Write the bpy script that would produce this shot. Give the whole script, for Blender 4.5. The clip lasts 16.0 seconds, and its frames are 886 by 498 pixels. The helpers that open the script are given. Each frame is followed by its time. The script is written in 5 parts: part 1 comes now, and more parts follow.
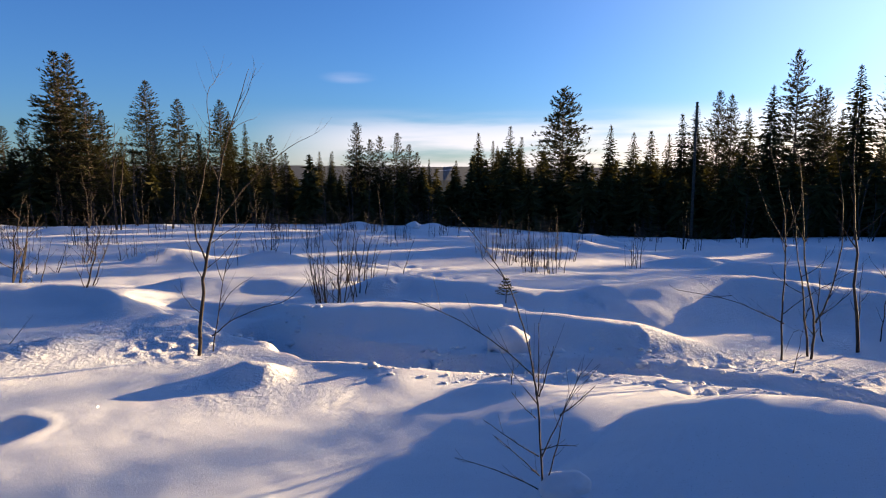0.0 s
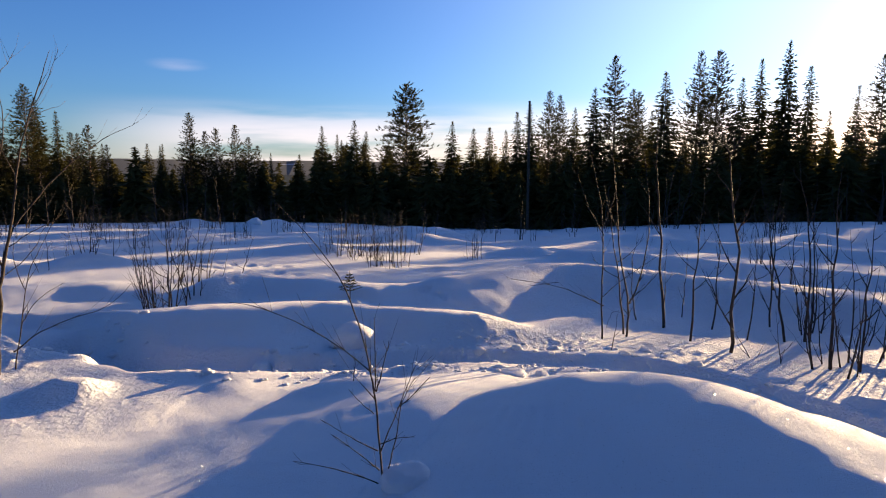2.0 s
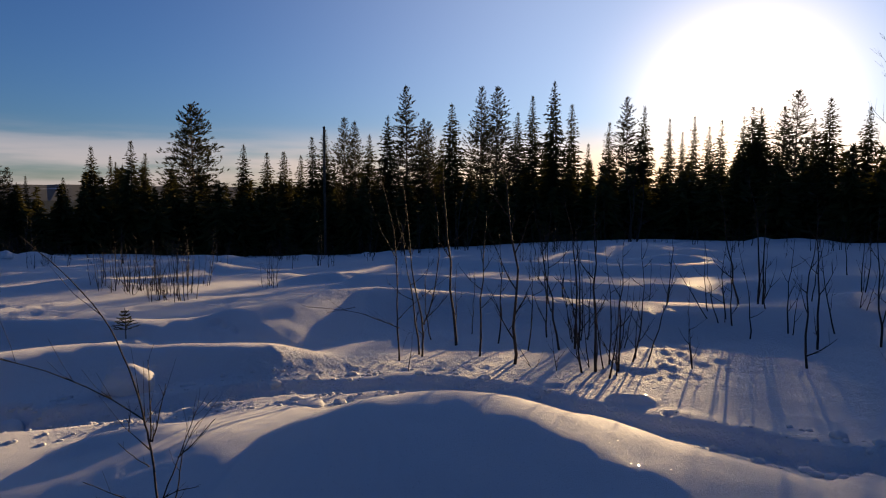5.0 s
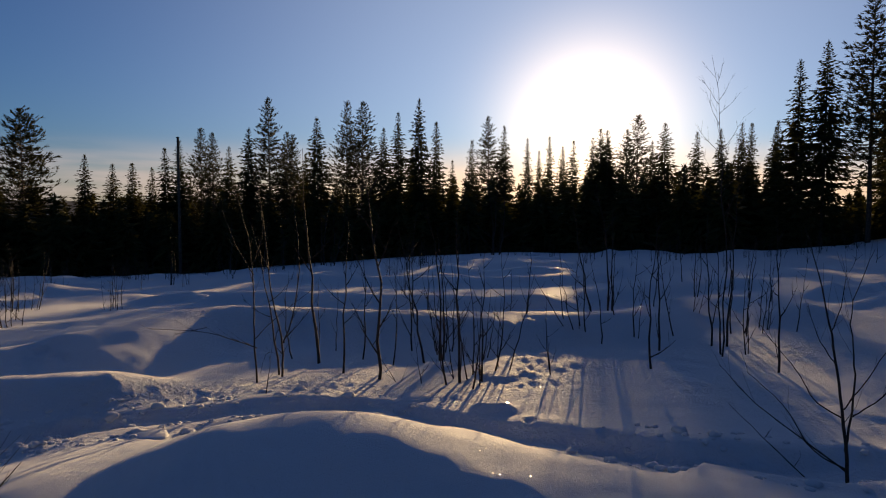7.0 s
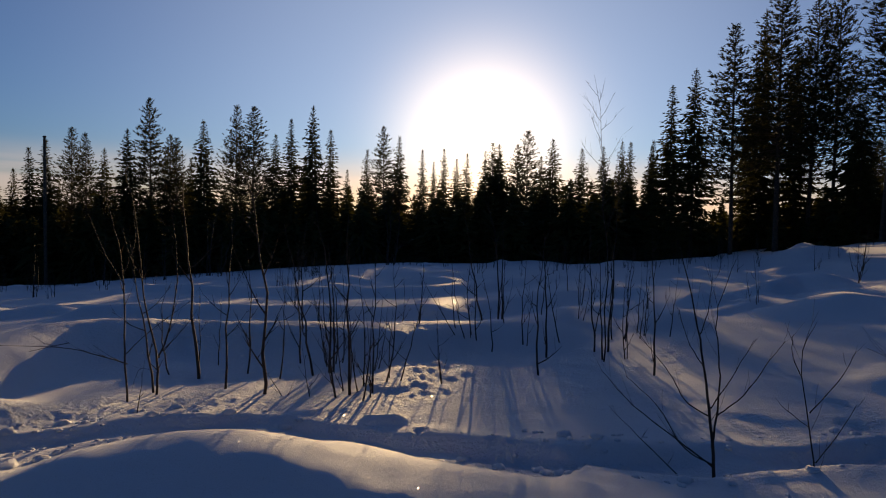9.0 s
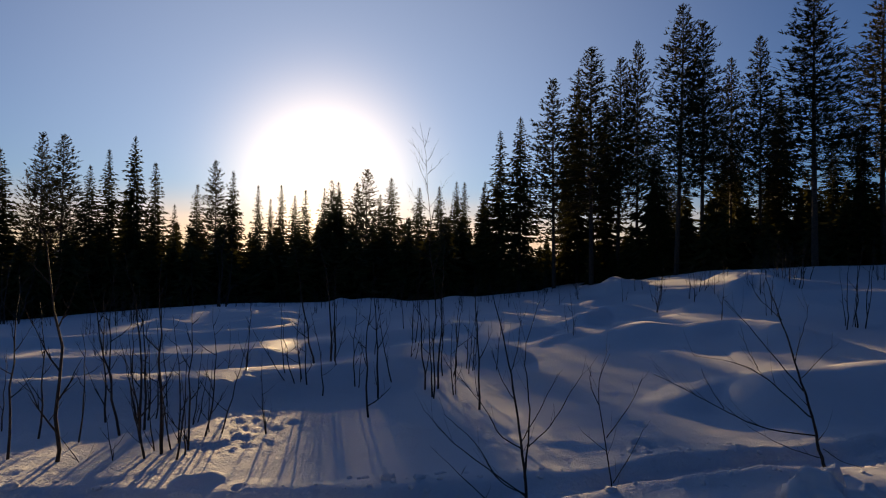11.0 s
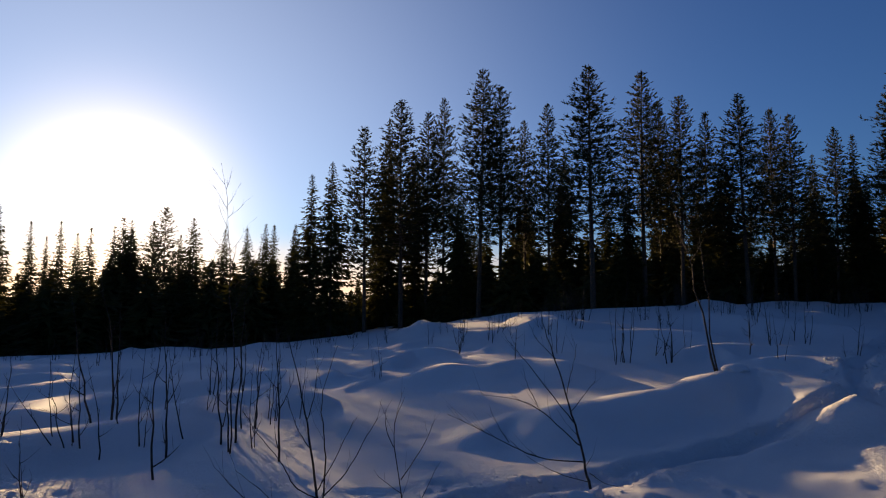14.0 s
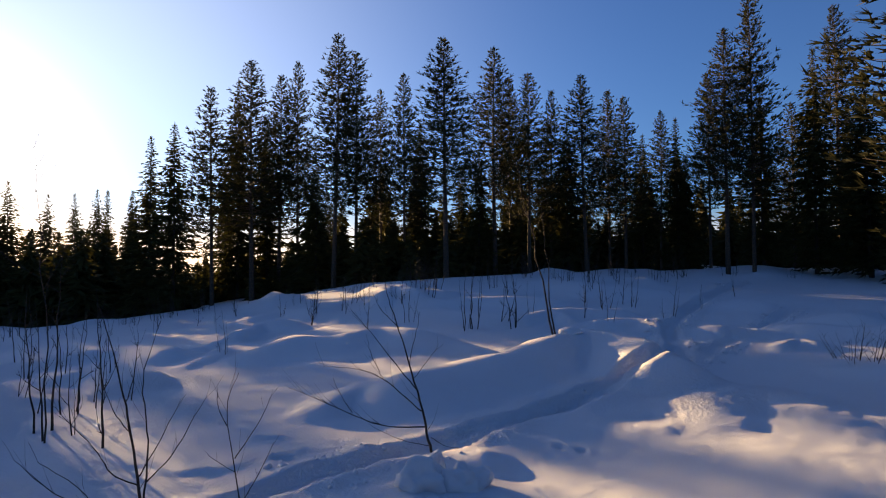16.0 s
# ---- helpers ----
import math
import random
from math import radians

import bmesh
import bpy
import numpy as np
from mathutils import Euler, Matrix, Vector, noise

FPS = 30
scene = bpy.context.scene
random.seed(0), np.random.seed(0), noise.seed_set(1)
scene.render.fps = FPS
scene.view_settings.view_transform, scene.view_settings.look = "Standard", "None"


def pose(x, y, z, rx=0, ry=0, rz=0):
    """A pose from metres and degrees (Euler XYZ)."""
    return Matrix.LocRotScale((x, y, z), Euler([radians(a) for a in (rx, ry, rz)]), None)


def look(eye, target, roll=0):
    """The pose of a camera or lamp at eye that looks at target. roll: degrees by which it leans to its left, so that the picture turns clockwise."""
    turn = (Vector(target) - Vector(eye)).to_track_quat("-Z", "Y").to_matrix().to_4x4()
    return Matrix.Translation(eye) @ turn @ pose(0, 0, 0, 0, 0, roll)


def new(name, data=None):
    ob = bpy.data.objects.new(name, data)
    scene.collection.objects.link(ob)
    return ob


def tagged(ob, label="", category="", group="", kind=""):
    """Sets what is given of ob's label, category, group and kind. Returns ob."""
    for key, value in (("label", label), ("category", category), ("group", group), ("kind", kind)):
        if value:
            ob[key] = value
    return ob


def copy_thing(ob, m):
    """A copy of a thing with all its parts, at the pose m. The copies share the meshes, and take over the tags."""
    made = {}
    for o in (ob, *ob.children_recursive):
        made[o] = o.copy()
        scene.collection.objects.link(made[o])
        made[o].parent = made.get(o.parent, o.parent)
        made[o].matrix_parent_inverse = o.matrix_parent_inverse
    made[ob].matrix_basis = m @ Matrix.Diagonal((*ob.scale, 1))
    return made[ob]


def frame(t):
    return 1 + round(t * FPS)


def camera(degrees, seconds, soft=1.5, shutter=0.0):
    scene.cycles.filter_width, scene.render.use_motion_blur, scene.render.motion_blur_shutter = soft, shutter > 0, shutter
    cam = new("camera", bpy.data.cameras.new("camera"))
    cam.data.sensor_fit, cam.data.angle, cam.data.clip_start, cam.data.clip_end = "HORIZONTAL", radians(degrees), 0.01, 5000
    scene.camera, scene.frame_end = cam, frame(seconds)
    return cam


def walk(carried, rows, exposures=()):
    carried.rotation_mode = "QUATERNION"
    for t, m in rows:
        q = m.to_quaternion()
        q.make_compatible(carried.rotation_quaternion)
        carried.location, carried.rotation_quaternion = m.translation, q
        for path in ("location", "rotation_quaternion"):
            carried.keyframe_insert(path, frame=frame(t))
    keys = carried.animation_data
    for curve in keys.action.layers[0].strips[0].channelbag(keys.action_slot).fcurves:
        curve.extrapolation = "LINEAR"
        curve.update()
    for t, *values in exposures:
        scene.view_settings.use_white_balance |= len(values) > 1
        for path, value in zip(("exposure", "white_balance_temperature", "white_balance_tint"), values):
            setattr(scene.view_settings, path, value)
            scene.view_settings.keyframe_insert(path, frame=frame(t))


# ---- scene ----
EXPOSURES = ((0.0, 1.93, 7250, 17), (2.5, 1.85, 7600, 19), (3.2, 1.68, 7600, 19), (4.0, 1.12, 7500, 19), (5.0, 0.84, 7900, 20), (7.5, 0.50, 8100, 18), (11.0, 0.50, 8100, 18), (13.5, 0.80, 8000, 18), (14.5, 1.14, 8000, 19), (16.0, 1.72, 8600, 20))
cam = camera(70.31, 16.0, soft=1.1)


def aim(t, x, y, z, yaw, pitch, lean):
    """A row of the walk: where the eye stands, its heading, tilt and lean in degrees."""
    a, p = radians(yaw), radians(pitch)
    eye = Vector((x, y, z))
    return t, look(eye, eye + Vector((-math.sin(a) * math.cos(p), math.cos(a) * math.cos(p), math.sin(p))), lean)


walk(cam, [
    aim(0.0, -0.000, 0.350, -0.000, -0.000, -7.000, -0.000),
    aim(0.5, 0.029, 0.374, -0.002, -3.976, -7.136, -0.272),
    aim(1.0, 0.046, 0.377, -0.008, -7.642, -7.026, 0.018),
    aim(1.5, 0.056, 0.370, -0.001, -11.248, -7.181, 0.437),
    aim(2.0, 0.072, 0.355, 0.005, -13.875, -7.485, 0.154),
    aim(2.5, 0.107, 0.381, -0.002, -16.218, -7.610, 0.714),
    aim(3.0, 0.145, 0.372, -0.010, -17.911, -7.907, 0.028),
    aim(3.5, 0.161, 0.356, -0.009, -21.816, -7.812, -0.015),
    aim(4.0, 0.165, 0.384, 0.008, -26.007, -6.811, 0.517),
    aim(4.5, 0.126, 0.362, 0.011, -28.485, -5.882, 0.565),
    aim(5.0, 0.122, 0.354, 0.013, -32.098, -5.157, 0.263),
    aim(7.5, 0.260, 0.451, -0.045, -46.369, -3.644, 0.810),
    aim(8.0, 0.272, 0.485, -0.065, -48.562, -3.613, 1.259),
    aim(10.5, 0.366, 0.296, 0.014, -63.876, -0.041, 0.561),
    aim(11.0, 0.359, 0.277, 0.018, -67.892, 0.979, 0.727),
    aim(11.5, 0.416, 0.250, 0.025, -71.150, 2.714, 0.522),
    aim(12.0, 0.439, 0.238, 0.034, -74.182, 4.166, 0.190),
    aim(12.5, 0.434, 0.214, 0.033, -76.614, 4.922, -0.060),
    aim(13.0, 0.379, 0.182, 0.013, -78.828, 5.466, -0.233),
    aim(13.5, 0.309, 0.164, 0.026, -81.210, 5.496, -0.085),
    aim(14.0, 0.269, 0.141, 0.044, -84.793, 5.122, 0.372),
    aim(14.5, 0.292, 0.103, 0.040, -89.014, 4.305, 0.118),
    aim(15.0, 0.369, 0.041, 0.031, -93.118, 3.089, -0.295),
    aim(15.5, 0.335, 0.016, 0.032, -95.352, 2.326, -0.388),
    aim(16.0, 0.348, -0.001, 0.039, -97.662, 2.427, -0.319),
], exposures=EXPOSURES)

# ---- sky and sun ----
SUN_AZ, SUN_EL = -57.2, 6.9
SUN_WAY = Vector((-math.sin(radians(SUN_AZ)) * math.cos(radians(SUN_EL)), math.cos(radians(SUN_AZ)) * math.cos(radians(SUN_EL)), math.sin(radians(SUN_EL))))
SKY_STRENGTH, SUN_STRENGTH = 0.053, 5.0


def wire(tree, kind, operation="", **values):
    """A node with its operation and inputs; an input that is a socket is linked."""
    node = tree.nodes.new(kind)
    if operation:
        node.operation = operation
    for key, value in values.items():
        socket = node.inputs[int(key[3:])]
        if isinstance(value, bpy.types.NodeSocket):
            tree.links.new(value, socket)
        else:
            socket.default_value = value
    return node


def calc(tree, operation, a, b=0.0, c=0.0):
    return wire(tree, "ShaderNodeMath", operation=operation, in_0=a, in_1=b, in_2=c).outputs[0]


def blend(tree, amount, a, b):
    """Colour mix by amount."""
    node = tree.nodes.new("ShaderNodeMix")
    node.data_type = "RGBA"
    for i, value in ((0, amount), (6, a), (7, b)):
        if isinstance(value, bpy.types.NodeSocket):
            tree.links.new(value, node.inputs[i])
        else:
            node.inputs[i].default_value = value
    return node.outputs[2]


def ramp(tree, value, lo, hi):
    node = wire(tree, "ShaderNodeMapRange", in_0=value, in_1=lo, in_2=hi)
    node.interpolation_type = "SMOOTHSTEP"
    return node.outputs[0]


world = bpy.data.worlds.new("sky")
scene.world = world
world.use_nodes = True
wt = world.node_tree
wt.nodes.clear()
sky = wt.nodes.new("ShaderNodeTexSky")
sky.sky_type, sky.sun_disc = "NISHITA", False
sky.sun_elevation, sky.sun_rotation = radians(SUN_EL), radians(-SUN_AZ)
sky.altitude, sky.air_density, sky.dust_density, sky.ozone_density = 200, 1.05, 0.05, 5.0
way = wire(wt, "ShaderNodeTexCoord").outputs["Generated"]
parts = wire(wt, "ShaderNodeSeparateXYZ", in_0=way)
# thin streaks of cloud low in the sky
stretch = wire(wt, "ShaderNodeVectorMath", operation="MULTIPLY", in_0=way, in_1=(1.6, 1.6, 15.0))
wisps = wire(wt, "ShaderNodeTexNoise", in_0=stretch.outputs[0], in_2=1.7, in_3=5.0, in_4=0.5)
low = calc(wt, "MULTIPLY", ramp(wt, parts.outputs[2], 0.105, 0.045), ramp(wt, wisps.outputs[0], 0.30, 0.55))
low = calc(wt, "MULTIPLY", low, ramp(wt, parts.outputs[0], -0.34, -0.06))
# haze round the sun, with lens glare painted into the sky
facing = wire(wt, "ShaderNodeVectorMath", operation="DOT_PRODUCT", in_0=way, in_1=tuple(SUN_WAY)).outputs["Value"]
facing = calc(wt, "MAXIMUM", facing, 0.0)
core = wire(wt, "ShaderNodeVectorMath", operation="SCALE", in_0=(1.0, 0.80, 0.52))
wt.links.new(calc(wt, "MULTIPLY", calc(wt, "POWER", facing, 150.0), 20.0), core.inputs["Scale"])
tint = blend(wt, ramp(wt, parts.outputs[2], 0.02, 0.12), (2.0, 1.15, 0.36, 1), (0.76, 0.94, 1.08, 1))
veil = wire(wt, "ShaderNodeVectorMath", operation="SCALE", in_0=tint)
wt.links.new(calc(wt, "MULTIPLY", calc(wt, "POWER", facing, 7.5), 5.2), veil.inputs["Scale"])
deep = wire(wt, "ShaderNodeVectorMath", operation="MULTIPLY", in_0=sky.outputs[0], in_1=(0.75, 0.98, 1.34))
# one small cloud higher up
from_cloud = wire(wt, "ShaderNodeVectorMath", operation="SUBTRACT", in_0=way, in_1=(-0.145, 0.979, 0.142))
from_cloud = wire(wt, "ShaderNodeVectorMath", operation="MULTIPLY", in_0=from_cloud.outputs[0], in_1=(1.0, 1.0, 4.5))
from_cloud = wire(wt, "ShaderNodeVectorMath", operation="LENGTH", in_0=from_cloud.outputs[0]).outputs["Value"]
wisp = calc(wt, "MULTIPLY", ramp(wt, from_cloud, 0.05, 0.0), ramp(wt, wisps.outputs[0], 0.2, 0.6))
low = calc(wt, "MAXIMUM", low, calc(wt, "MULTIPLY", wisp, 0.55))
cloud = blend(wt, calc(wt, "MULTIPLY", low, 0.55), deep.outputs[0], (7.0, 6.6, 7.3, 1))
sun_glow = wire(wt, "ShaderNodeVectorMath", operation="ADD", in_0=core.outputs[0], in_1=veil.outputs[0])
total = wire(wt, "ShaderNodeVectorMath", operation="ADD", in_0=cloud, in_1=sun_glow.outputs[0])
ground_glow = wire(wt, "ShaderNodeBackground", in_0=total.outputs[0], in_1=SKY_STRENGTH)
wt.links.new(ground_glow.outputs[0], wire(wt, "ShaderNodeOutputWorld").inputs[0])

sun = new("sun", bpy.data.lights.new("sun", "SUN"))
sun.data.energy, sun.data.angle, sun.data.color = SUN_STRENGTH, radians(0.53), (1.0, 0.79, 0.46)
sun.matrix_world = look(SUN_WAY * 100, (0, 0, 0))

# ---- materials ----
def material(name, rough=0.8):
    m = bpy.data.materials.new(name)
    m.use_nodes = True
    t = m.node_tree
    b = t.nodes["Principled BSDF"]
    b.inputs["Roughness"].default_value = rough
    return m, t, b


def snow_material(name, wide=False):
    """Settled snow; wide: the ground, churned where it was trodden and wooded far off."""
    m, t, b = material(name, 0.8)
    co = wire(t, "ShaderNodeTexCoord").outputs["Object"]
    broad = wire(t, "ShaderNodeTexNoise", in_0=co, in_2=0.8, in_3=4.0)
    col = blend(t, broad.outputs[0], (0.63, 0.63, 0.65, 1), (0.69, 0.69, 0.70, 1))
    crust = wire(t, "ShaderNodeTexNoise", in_0=co, in_2=9.0, in_3=5.0, in_4=0.6)
    crystal = wire(t, "ShaderNodeTexNoise", in_0=co, in_2=130.0, in_3=3.0, in_4=0.7)
    swell = wire(t, "ShaderNodeTexNoise", in_0=co, in_2=3.6, in_3=4.0, in_4=0.55)
    h = calc(t, "ADD", calc(t, "MULTIPLY", crust.outputs[0], 0.011), calc(t, "MULTIPLY", crystal.outputs[0], 0.011))
    h = calc(t, "ADD", h, calc(t, "MULTIPLY", swell.outputs[0], 0.013))
    if wide:
        stir = wire(t, "ShaderNodeAttribute")
        stir.attribute_name = "stir"
        lumps = wire(t, "ShaderNodeTexNoise", in_0=co, in_2=22.0, in_3=4.0, in_4=0.6)
        lumps = calc(t, "MULTIPLY", ramp(t, lumps.outputs[0], 0.42, 0.68), stir.outputs["Fac"])
        h = calc(t, "ADD", h, calc(t, "MULTIPLY", lumps, 0.075))
        away = wire(t, "ShaderNodeVectorMath", operation="LENGTH", in_0=co).outputs["Value"]
        flat = wire(t, "ShaderNodeVectorMath", operation="MULTIPLY", in_0=co, in_1=(1.0, 1.0, 0.0))
        open_land = wire(t, "ShaderNodeTexNoise", in_0=flat.outputs[0], in_2=0.0035, in_3=3.0)
        woods = calc(t, "MULTIPLY", ramp(t, away, 80.0, 120.0), ramp(t, open_land.outputs[0], 0.66, 0.62))
        col = blend(t, woods, col, (0.022, 0.028, 0.026, 1))
    t.links.new(col, b.inputs["Base Color"])
    bump = wire(t, "ShaderNodeBump", in_0=0.5, in_1=1.0)
    t.links.new(h, bump.inputs["Height"])
    t.links.new(bump.outputs[0], b.inputs["Normal"])
    b.inputs["Specular IOR Level"].default_value = 0.03
    if wide:
        # single ice crystals that catch the sun
        cells = wire(t, "ShaderNodeTexVoronoi", in_0=co)
        cells.inputs["Scale"].default_value = 260.0
        tilt = wire(t, "ShaderNodeVectorMath", operation="SUBTRACT", in_0=cells.outputs["Color"], in_1=(0.5, 0.5, 0.5))
        tilt = wire(t, "ShaderNodeVectorMath", operation="SCALE", in_0=tilt.outputs[0])
        tilt.inputs["Scale"].default_value = 2.2
        facet = wire(t, "ShaderNodeVectorMath", operation="ADD", in_0=wire(t, "ShaderNodeNewGeometry").outputs["Normal"], in_1=tilt.outputs[0])
        facet = wire(t, "ShaderNodeVectorMath", operation="NORMALIZE", in_0=facet.outputs[0])
        ice = wire(t, "ShaderNodeBsdfGlossy", in_0=(0.9, 0.9, 0.9, 1), in_1=0.16)
        t.links.new(facet.outputs[0], ice.inputs["Normal"])
        lone = wire(t, "ShaderNodeTexWhiteNoise", in_0=cells.outputs["Position"]).outputs["Value"]
        mix = wire(t, "ShaderNodeMixShader", in_0=calc(t, "MULTIPLY", calc(t, "GREATER_THAN", lone, 0.992), 0.3), in_1=b.outputs[0], in_2=ice.outputs[0])
        t.links.new(mix.outputs[0], t.nodes["Material Output"].inputs[0])
    return m


def bark_material(name, a, b_, scale):
    m, t, b = material(name, 0.9)
    co = wire(t, "ShaderNodeTexCoord").outputs["Object"]
    n = wire(t, "ShaderNodeTexNoise", in_0=co, in_2=scale, in_3=5.0, in_4=0.65)
    t.links.new(blend(t, ramp(t, n.outputs[0], 0.35, 0.65), a, b_), b.inputs["Base Color"])
    bump = wire(t, "ShaderNodeBump", in_0=0.6, in_1=0.02)
    t.links.new(n.outputs[0], bump.inputs["Height"])
    t.links.new(bump.outputs[0], b.inputs["Normal"])
    return m


def needle_material(name, a, b_):
    """Needles: dark, a little see-through."""
    m, t, b = material(name, 0.75)
    island = wire(t, "ShaderNodeNewGeometry").outputs["Random Per Island"]
    one = wire(t, "ShaderNodeObjectInfo").outputs["Random"]
    mixed = calc(t, "MULTIPLY", calc(t, "ADD", island, one), 0.5)
    col = blend(t, mixed, a, b_)
    t.links.new(col, b.inputs["Base Color"])
    b.inputs["Specular IOR Level"].default_value = 0.2
    leaf = wire(t, "ShaderNodeBsdfTranslucent", in_0=col)
    mix = wire(t, "ShaderNodeMixShader", in_0=0.25, in_1=b.outputs[0], in_2=leaf.outputs[0])
    t.links.new(mix.outputs[0], t.nodes["Material Output"].inputs[0])
    return m


SNOW = snow_material("snow")
GROUND_SNOW = snow_material("ground_snow", True)
PINE_BARK = bark_material("pine_bark", (0.028, 0.019, 0.014, 1), (0.085, 0.050, 0.032, 1), 14)
SPRUCE_BARK = bark_material("spruce_bark", (0.022, 0.017, 0.014, 1), (0.06, 0.046, 0.037, 1), 18)
BIRCH_BARK = bark_material("birch_bark", (0.013, 0.009, 0.007, 1), (0.052, 0.031, 0.021, 1), 30)
POLE_WOOD = bark_material("pole_wood", (0.035, 0.026, 0.020, 1), (0.09, 0.062, 0.042, 1), 9)
SPRUCE_GREEN = needle_material("spruce_needles", (0.024, 0.026, 0.007, 1), (0.064, 0.055, 0.014, 1))
PINE_GREEN = needle_material("pine_needles", (0.019, 0.021, 0.007, 1), (0.052, 0.045, 0.013, 1))


def part(name, verts, faces, mat, parent=None, label="", soft=False):
    """One mesh object under a thing or a part."""
    me = bpy.data.meshes.new(name)
    me.from_pydata(verts, [], faces)
    me.materials.append(mat)
    if soft:
        me.shade_smooth()
    ob = new(name, me)
    ob.parent = parent
    return tagged(ob, label) if label else ob


class Build:
    """Gathers vertices and faces of one mesh."""

    def __init__(self):
        self.v, self.f = [], []

    def tube(self, points, radii, sides=5):
        start = len(self.v)
        axis = (Vector(points[-1]) - Vector(points[0])).normalized()
        side = axis.orthogonal().normalized()
        other = axis.cross(side)
        for p, r in zip(points, radii):
            p = Vector(p)
            for k in range(sides):
                a = 2 * math.pi * k / sides
                self.v.append(tuple(p + side * (math.cos(a) * r) + other * (math.sin(a) * r)))
        for i in range(len(points) - 1):
            for k in range(sides):
                a, b = start + i * sides + k, start + i * sides + (k + 1) % sides
                self.f.append((a, b, b + sides, a + sides))
        self.f.append(tuple(start + k for k in reversed(range(sides))))
        self.f.append(tuple(start + (len(points) - 1) * sides + k for k in range(sides)))

    def tri(self, a, b, c):
        n = len(self.v)
        self.v += [tuple(a), tuple(b), tuple(c)]
        self.f.append((n, n + 1, n + 2))

    def out(self, name, mat, parent=None, label="", soft=False):
        return part(name, self.v, self.f, mat, parent, label, soft)

# ---- the lie of the land ----
def spans(a, knots):
    """Smooth reading of (azimuth, value) knots, both ends held."""
    ks = np.array([k[0] for k in knots], float)
    vs = np.array([k[1] for k in knots], float)
    a = np.clip(np.asarray(a, float), ks[0], ks[-1] - 1e-6)
    i = np.clip(np.searchsorted(ks, a, side="right") - 1, 0, len(ks) - 2)
    u = (a - ks[i]) / (ks[i + 1] - ks[i])
    m = np.gradient(vs, ks)
    h = ks[i + 1] - ks[i]
    return ((2 * u**3 - 3 * u**2 + 1) * vs[i] + (u**3 - 2 * u**2 + u) * h * m[i]
            + (3 * u**2 - 2 * u**3) * vs[i + 1] + (u**3 - u**2) * h * m[i + 1])


# azimuths in degrees, 0 ahead of the first view (+y), positive to its left
EDGE = ((-200, 32), (-150, 34), (-117, 32), (-100, 28), (-90, 30), (-80, 36), (-69, 42), (-47, 46), (-22, 46), (0, 45), (25, 42), (60, 40), (160, 32))
DROP = ((-200, 0.0), (-150, 0.2), (-117, 0.2), (-100, 0.0), (-90, -0.4), (-80, -1.4), (-69, -2.5), (-47, -3.3), (-33, -4.05), (-22, -4.6), (0, -3.9), (25, -3.2), (60, -2.4), (160, 0.0))
NEAR_Z = -1.75


def base_height(x, y):
    r = np.hypot(x, y)
    a = np.degrees(np.arctan2(-x, y))
    a = np.where(a > 160, a - 360, a)
    e, d = spans(a, EDGE), spans(a, DROP)
    u = np.clip((r - 6) / (e - 6), 0, 1)
    low = d < NEAR_Z
    s = np.where(low, u * (0.75 + 0.25 * u), u**1.6)
    z = NEAR_Z + (d - NEAR_Z) * s
    out = np.maximum(r - e, 0)
    fall = np.where(low, -0.07, 0.0) * out / (1 + out / 400)
    return z + fall


def lattice(ix, iy, seed):
    h = (ix * 374761393 + iy * 668265263 + seed * 974711) & 0x7FFFFFFF
    h = ((h ^ (h >> 13)) * 1274126177) & 0x7FFFFFFF
    return ((h ^ (h >> 16)) & 0xFFFF) / 65535.0


def grain(x, y, size, seed):
    """Value noise, -1 to 1."""
    x, y = np.asarray(x) / size, np.asarray(y) / size
    ix, iy = np.floor(x).astype(np.int64), np.floor(y).astype(np.int64)
    u, v = x - ix, y - iy
    u, v = u * u * u * (u * (u * 6 - 15) + 10), v * v * v * (v * (v * 6 - 15) + 10)
    a, b = lattice(ix, iy, seed), lattice(ix + 1, iy, seed)
    c, d = lattice(ix, iy + 1, seed), lattice(ix + 1, iy + 1, seed)
    return (a + (b - a) * u + (c - a) * v + (a - b - c + d) * u * v) * 2 - 1


MOUNDS, RIDGES, DENTS, TRACKS = [], [], [], []


def mound(x, y, wide, deep, turn, high, back=2.0):
    """A snowed-over bank: half width, length of its steep side, the direction in which it falls gently (degrees), height."""
    MOUNDS.append((x, y, wide, deep, radians(turn), high, back))


def ridge(crest, front, back):
    """A drift along a crest of (x, y, height), laid from left to right: the reach of its slope towards the standing place, and away from it."""
    for _ in range(2):
        out = [crest[0]]
        for p, q in zip(crest, crest[1:]):
            out += [tuple(a * 0.75 + b * 0.25 for a, b in zip(p, q)), tuple(a * 0.25 + b * 0.75 for a, b in zip(p, q))]
        crest = out + [crest[-1]]
    RIDGES.append((np.array(crest), front, back))


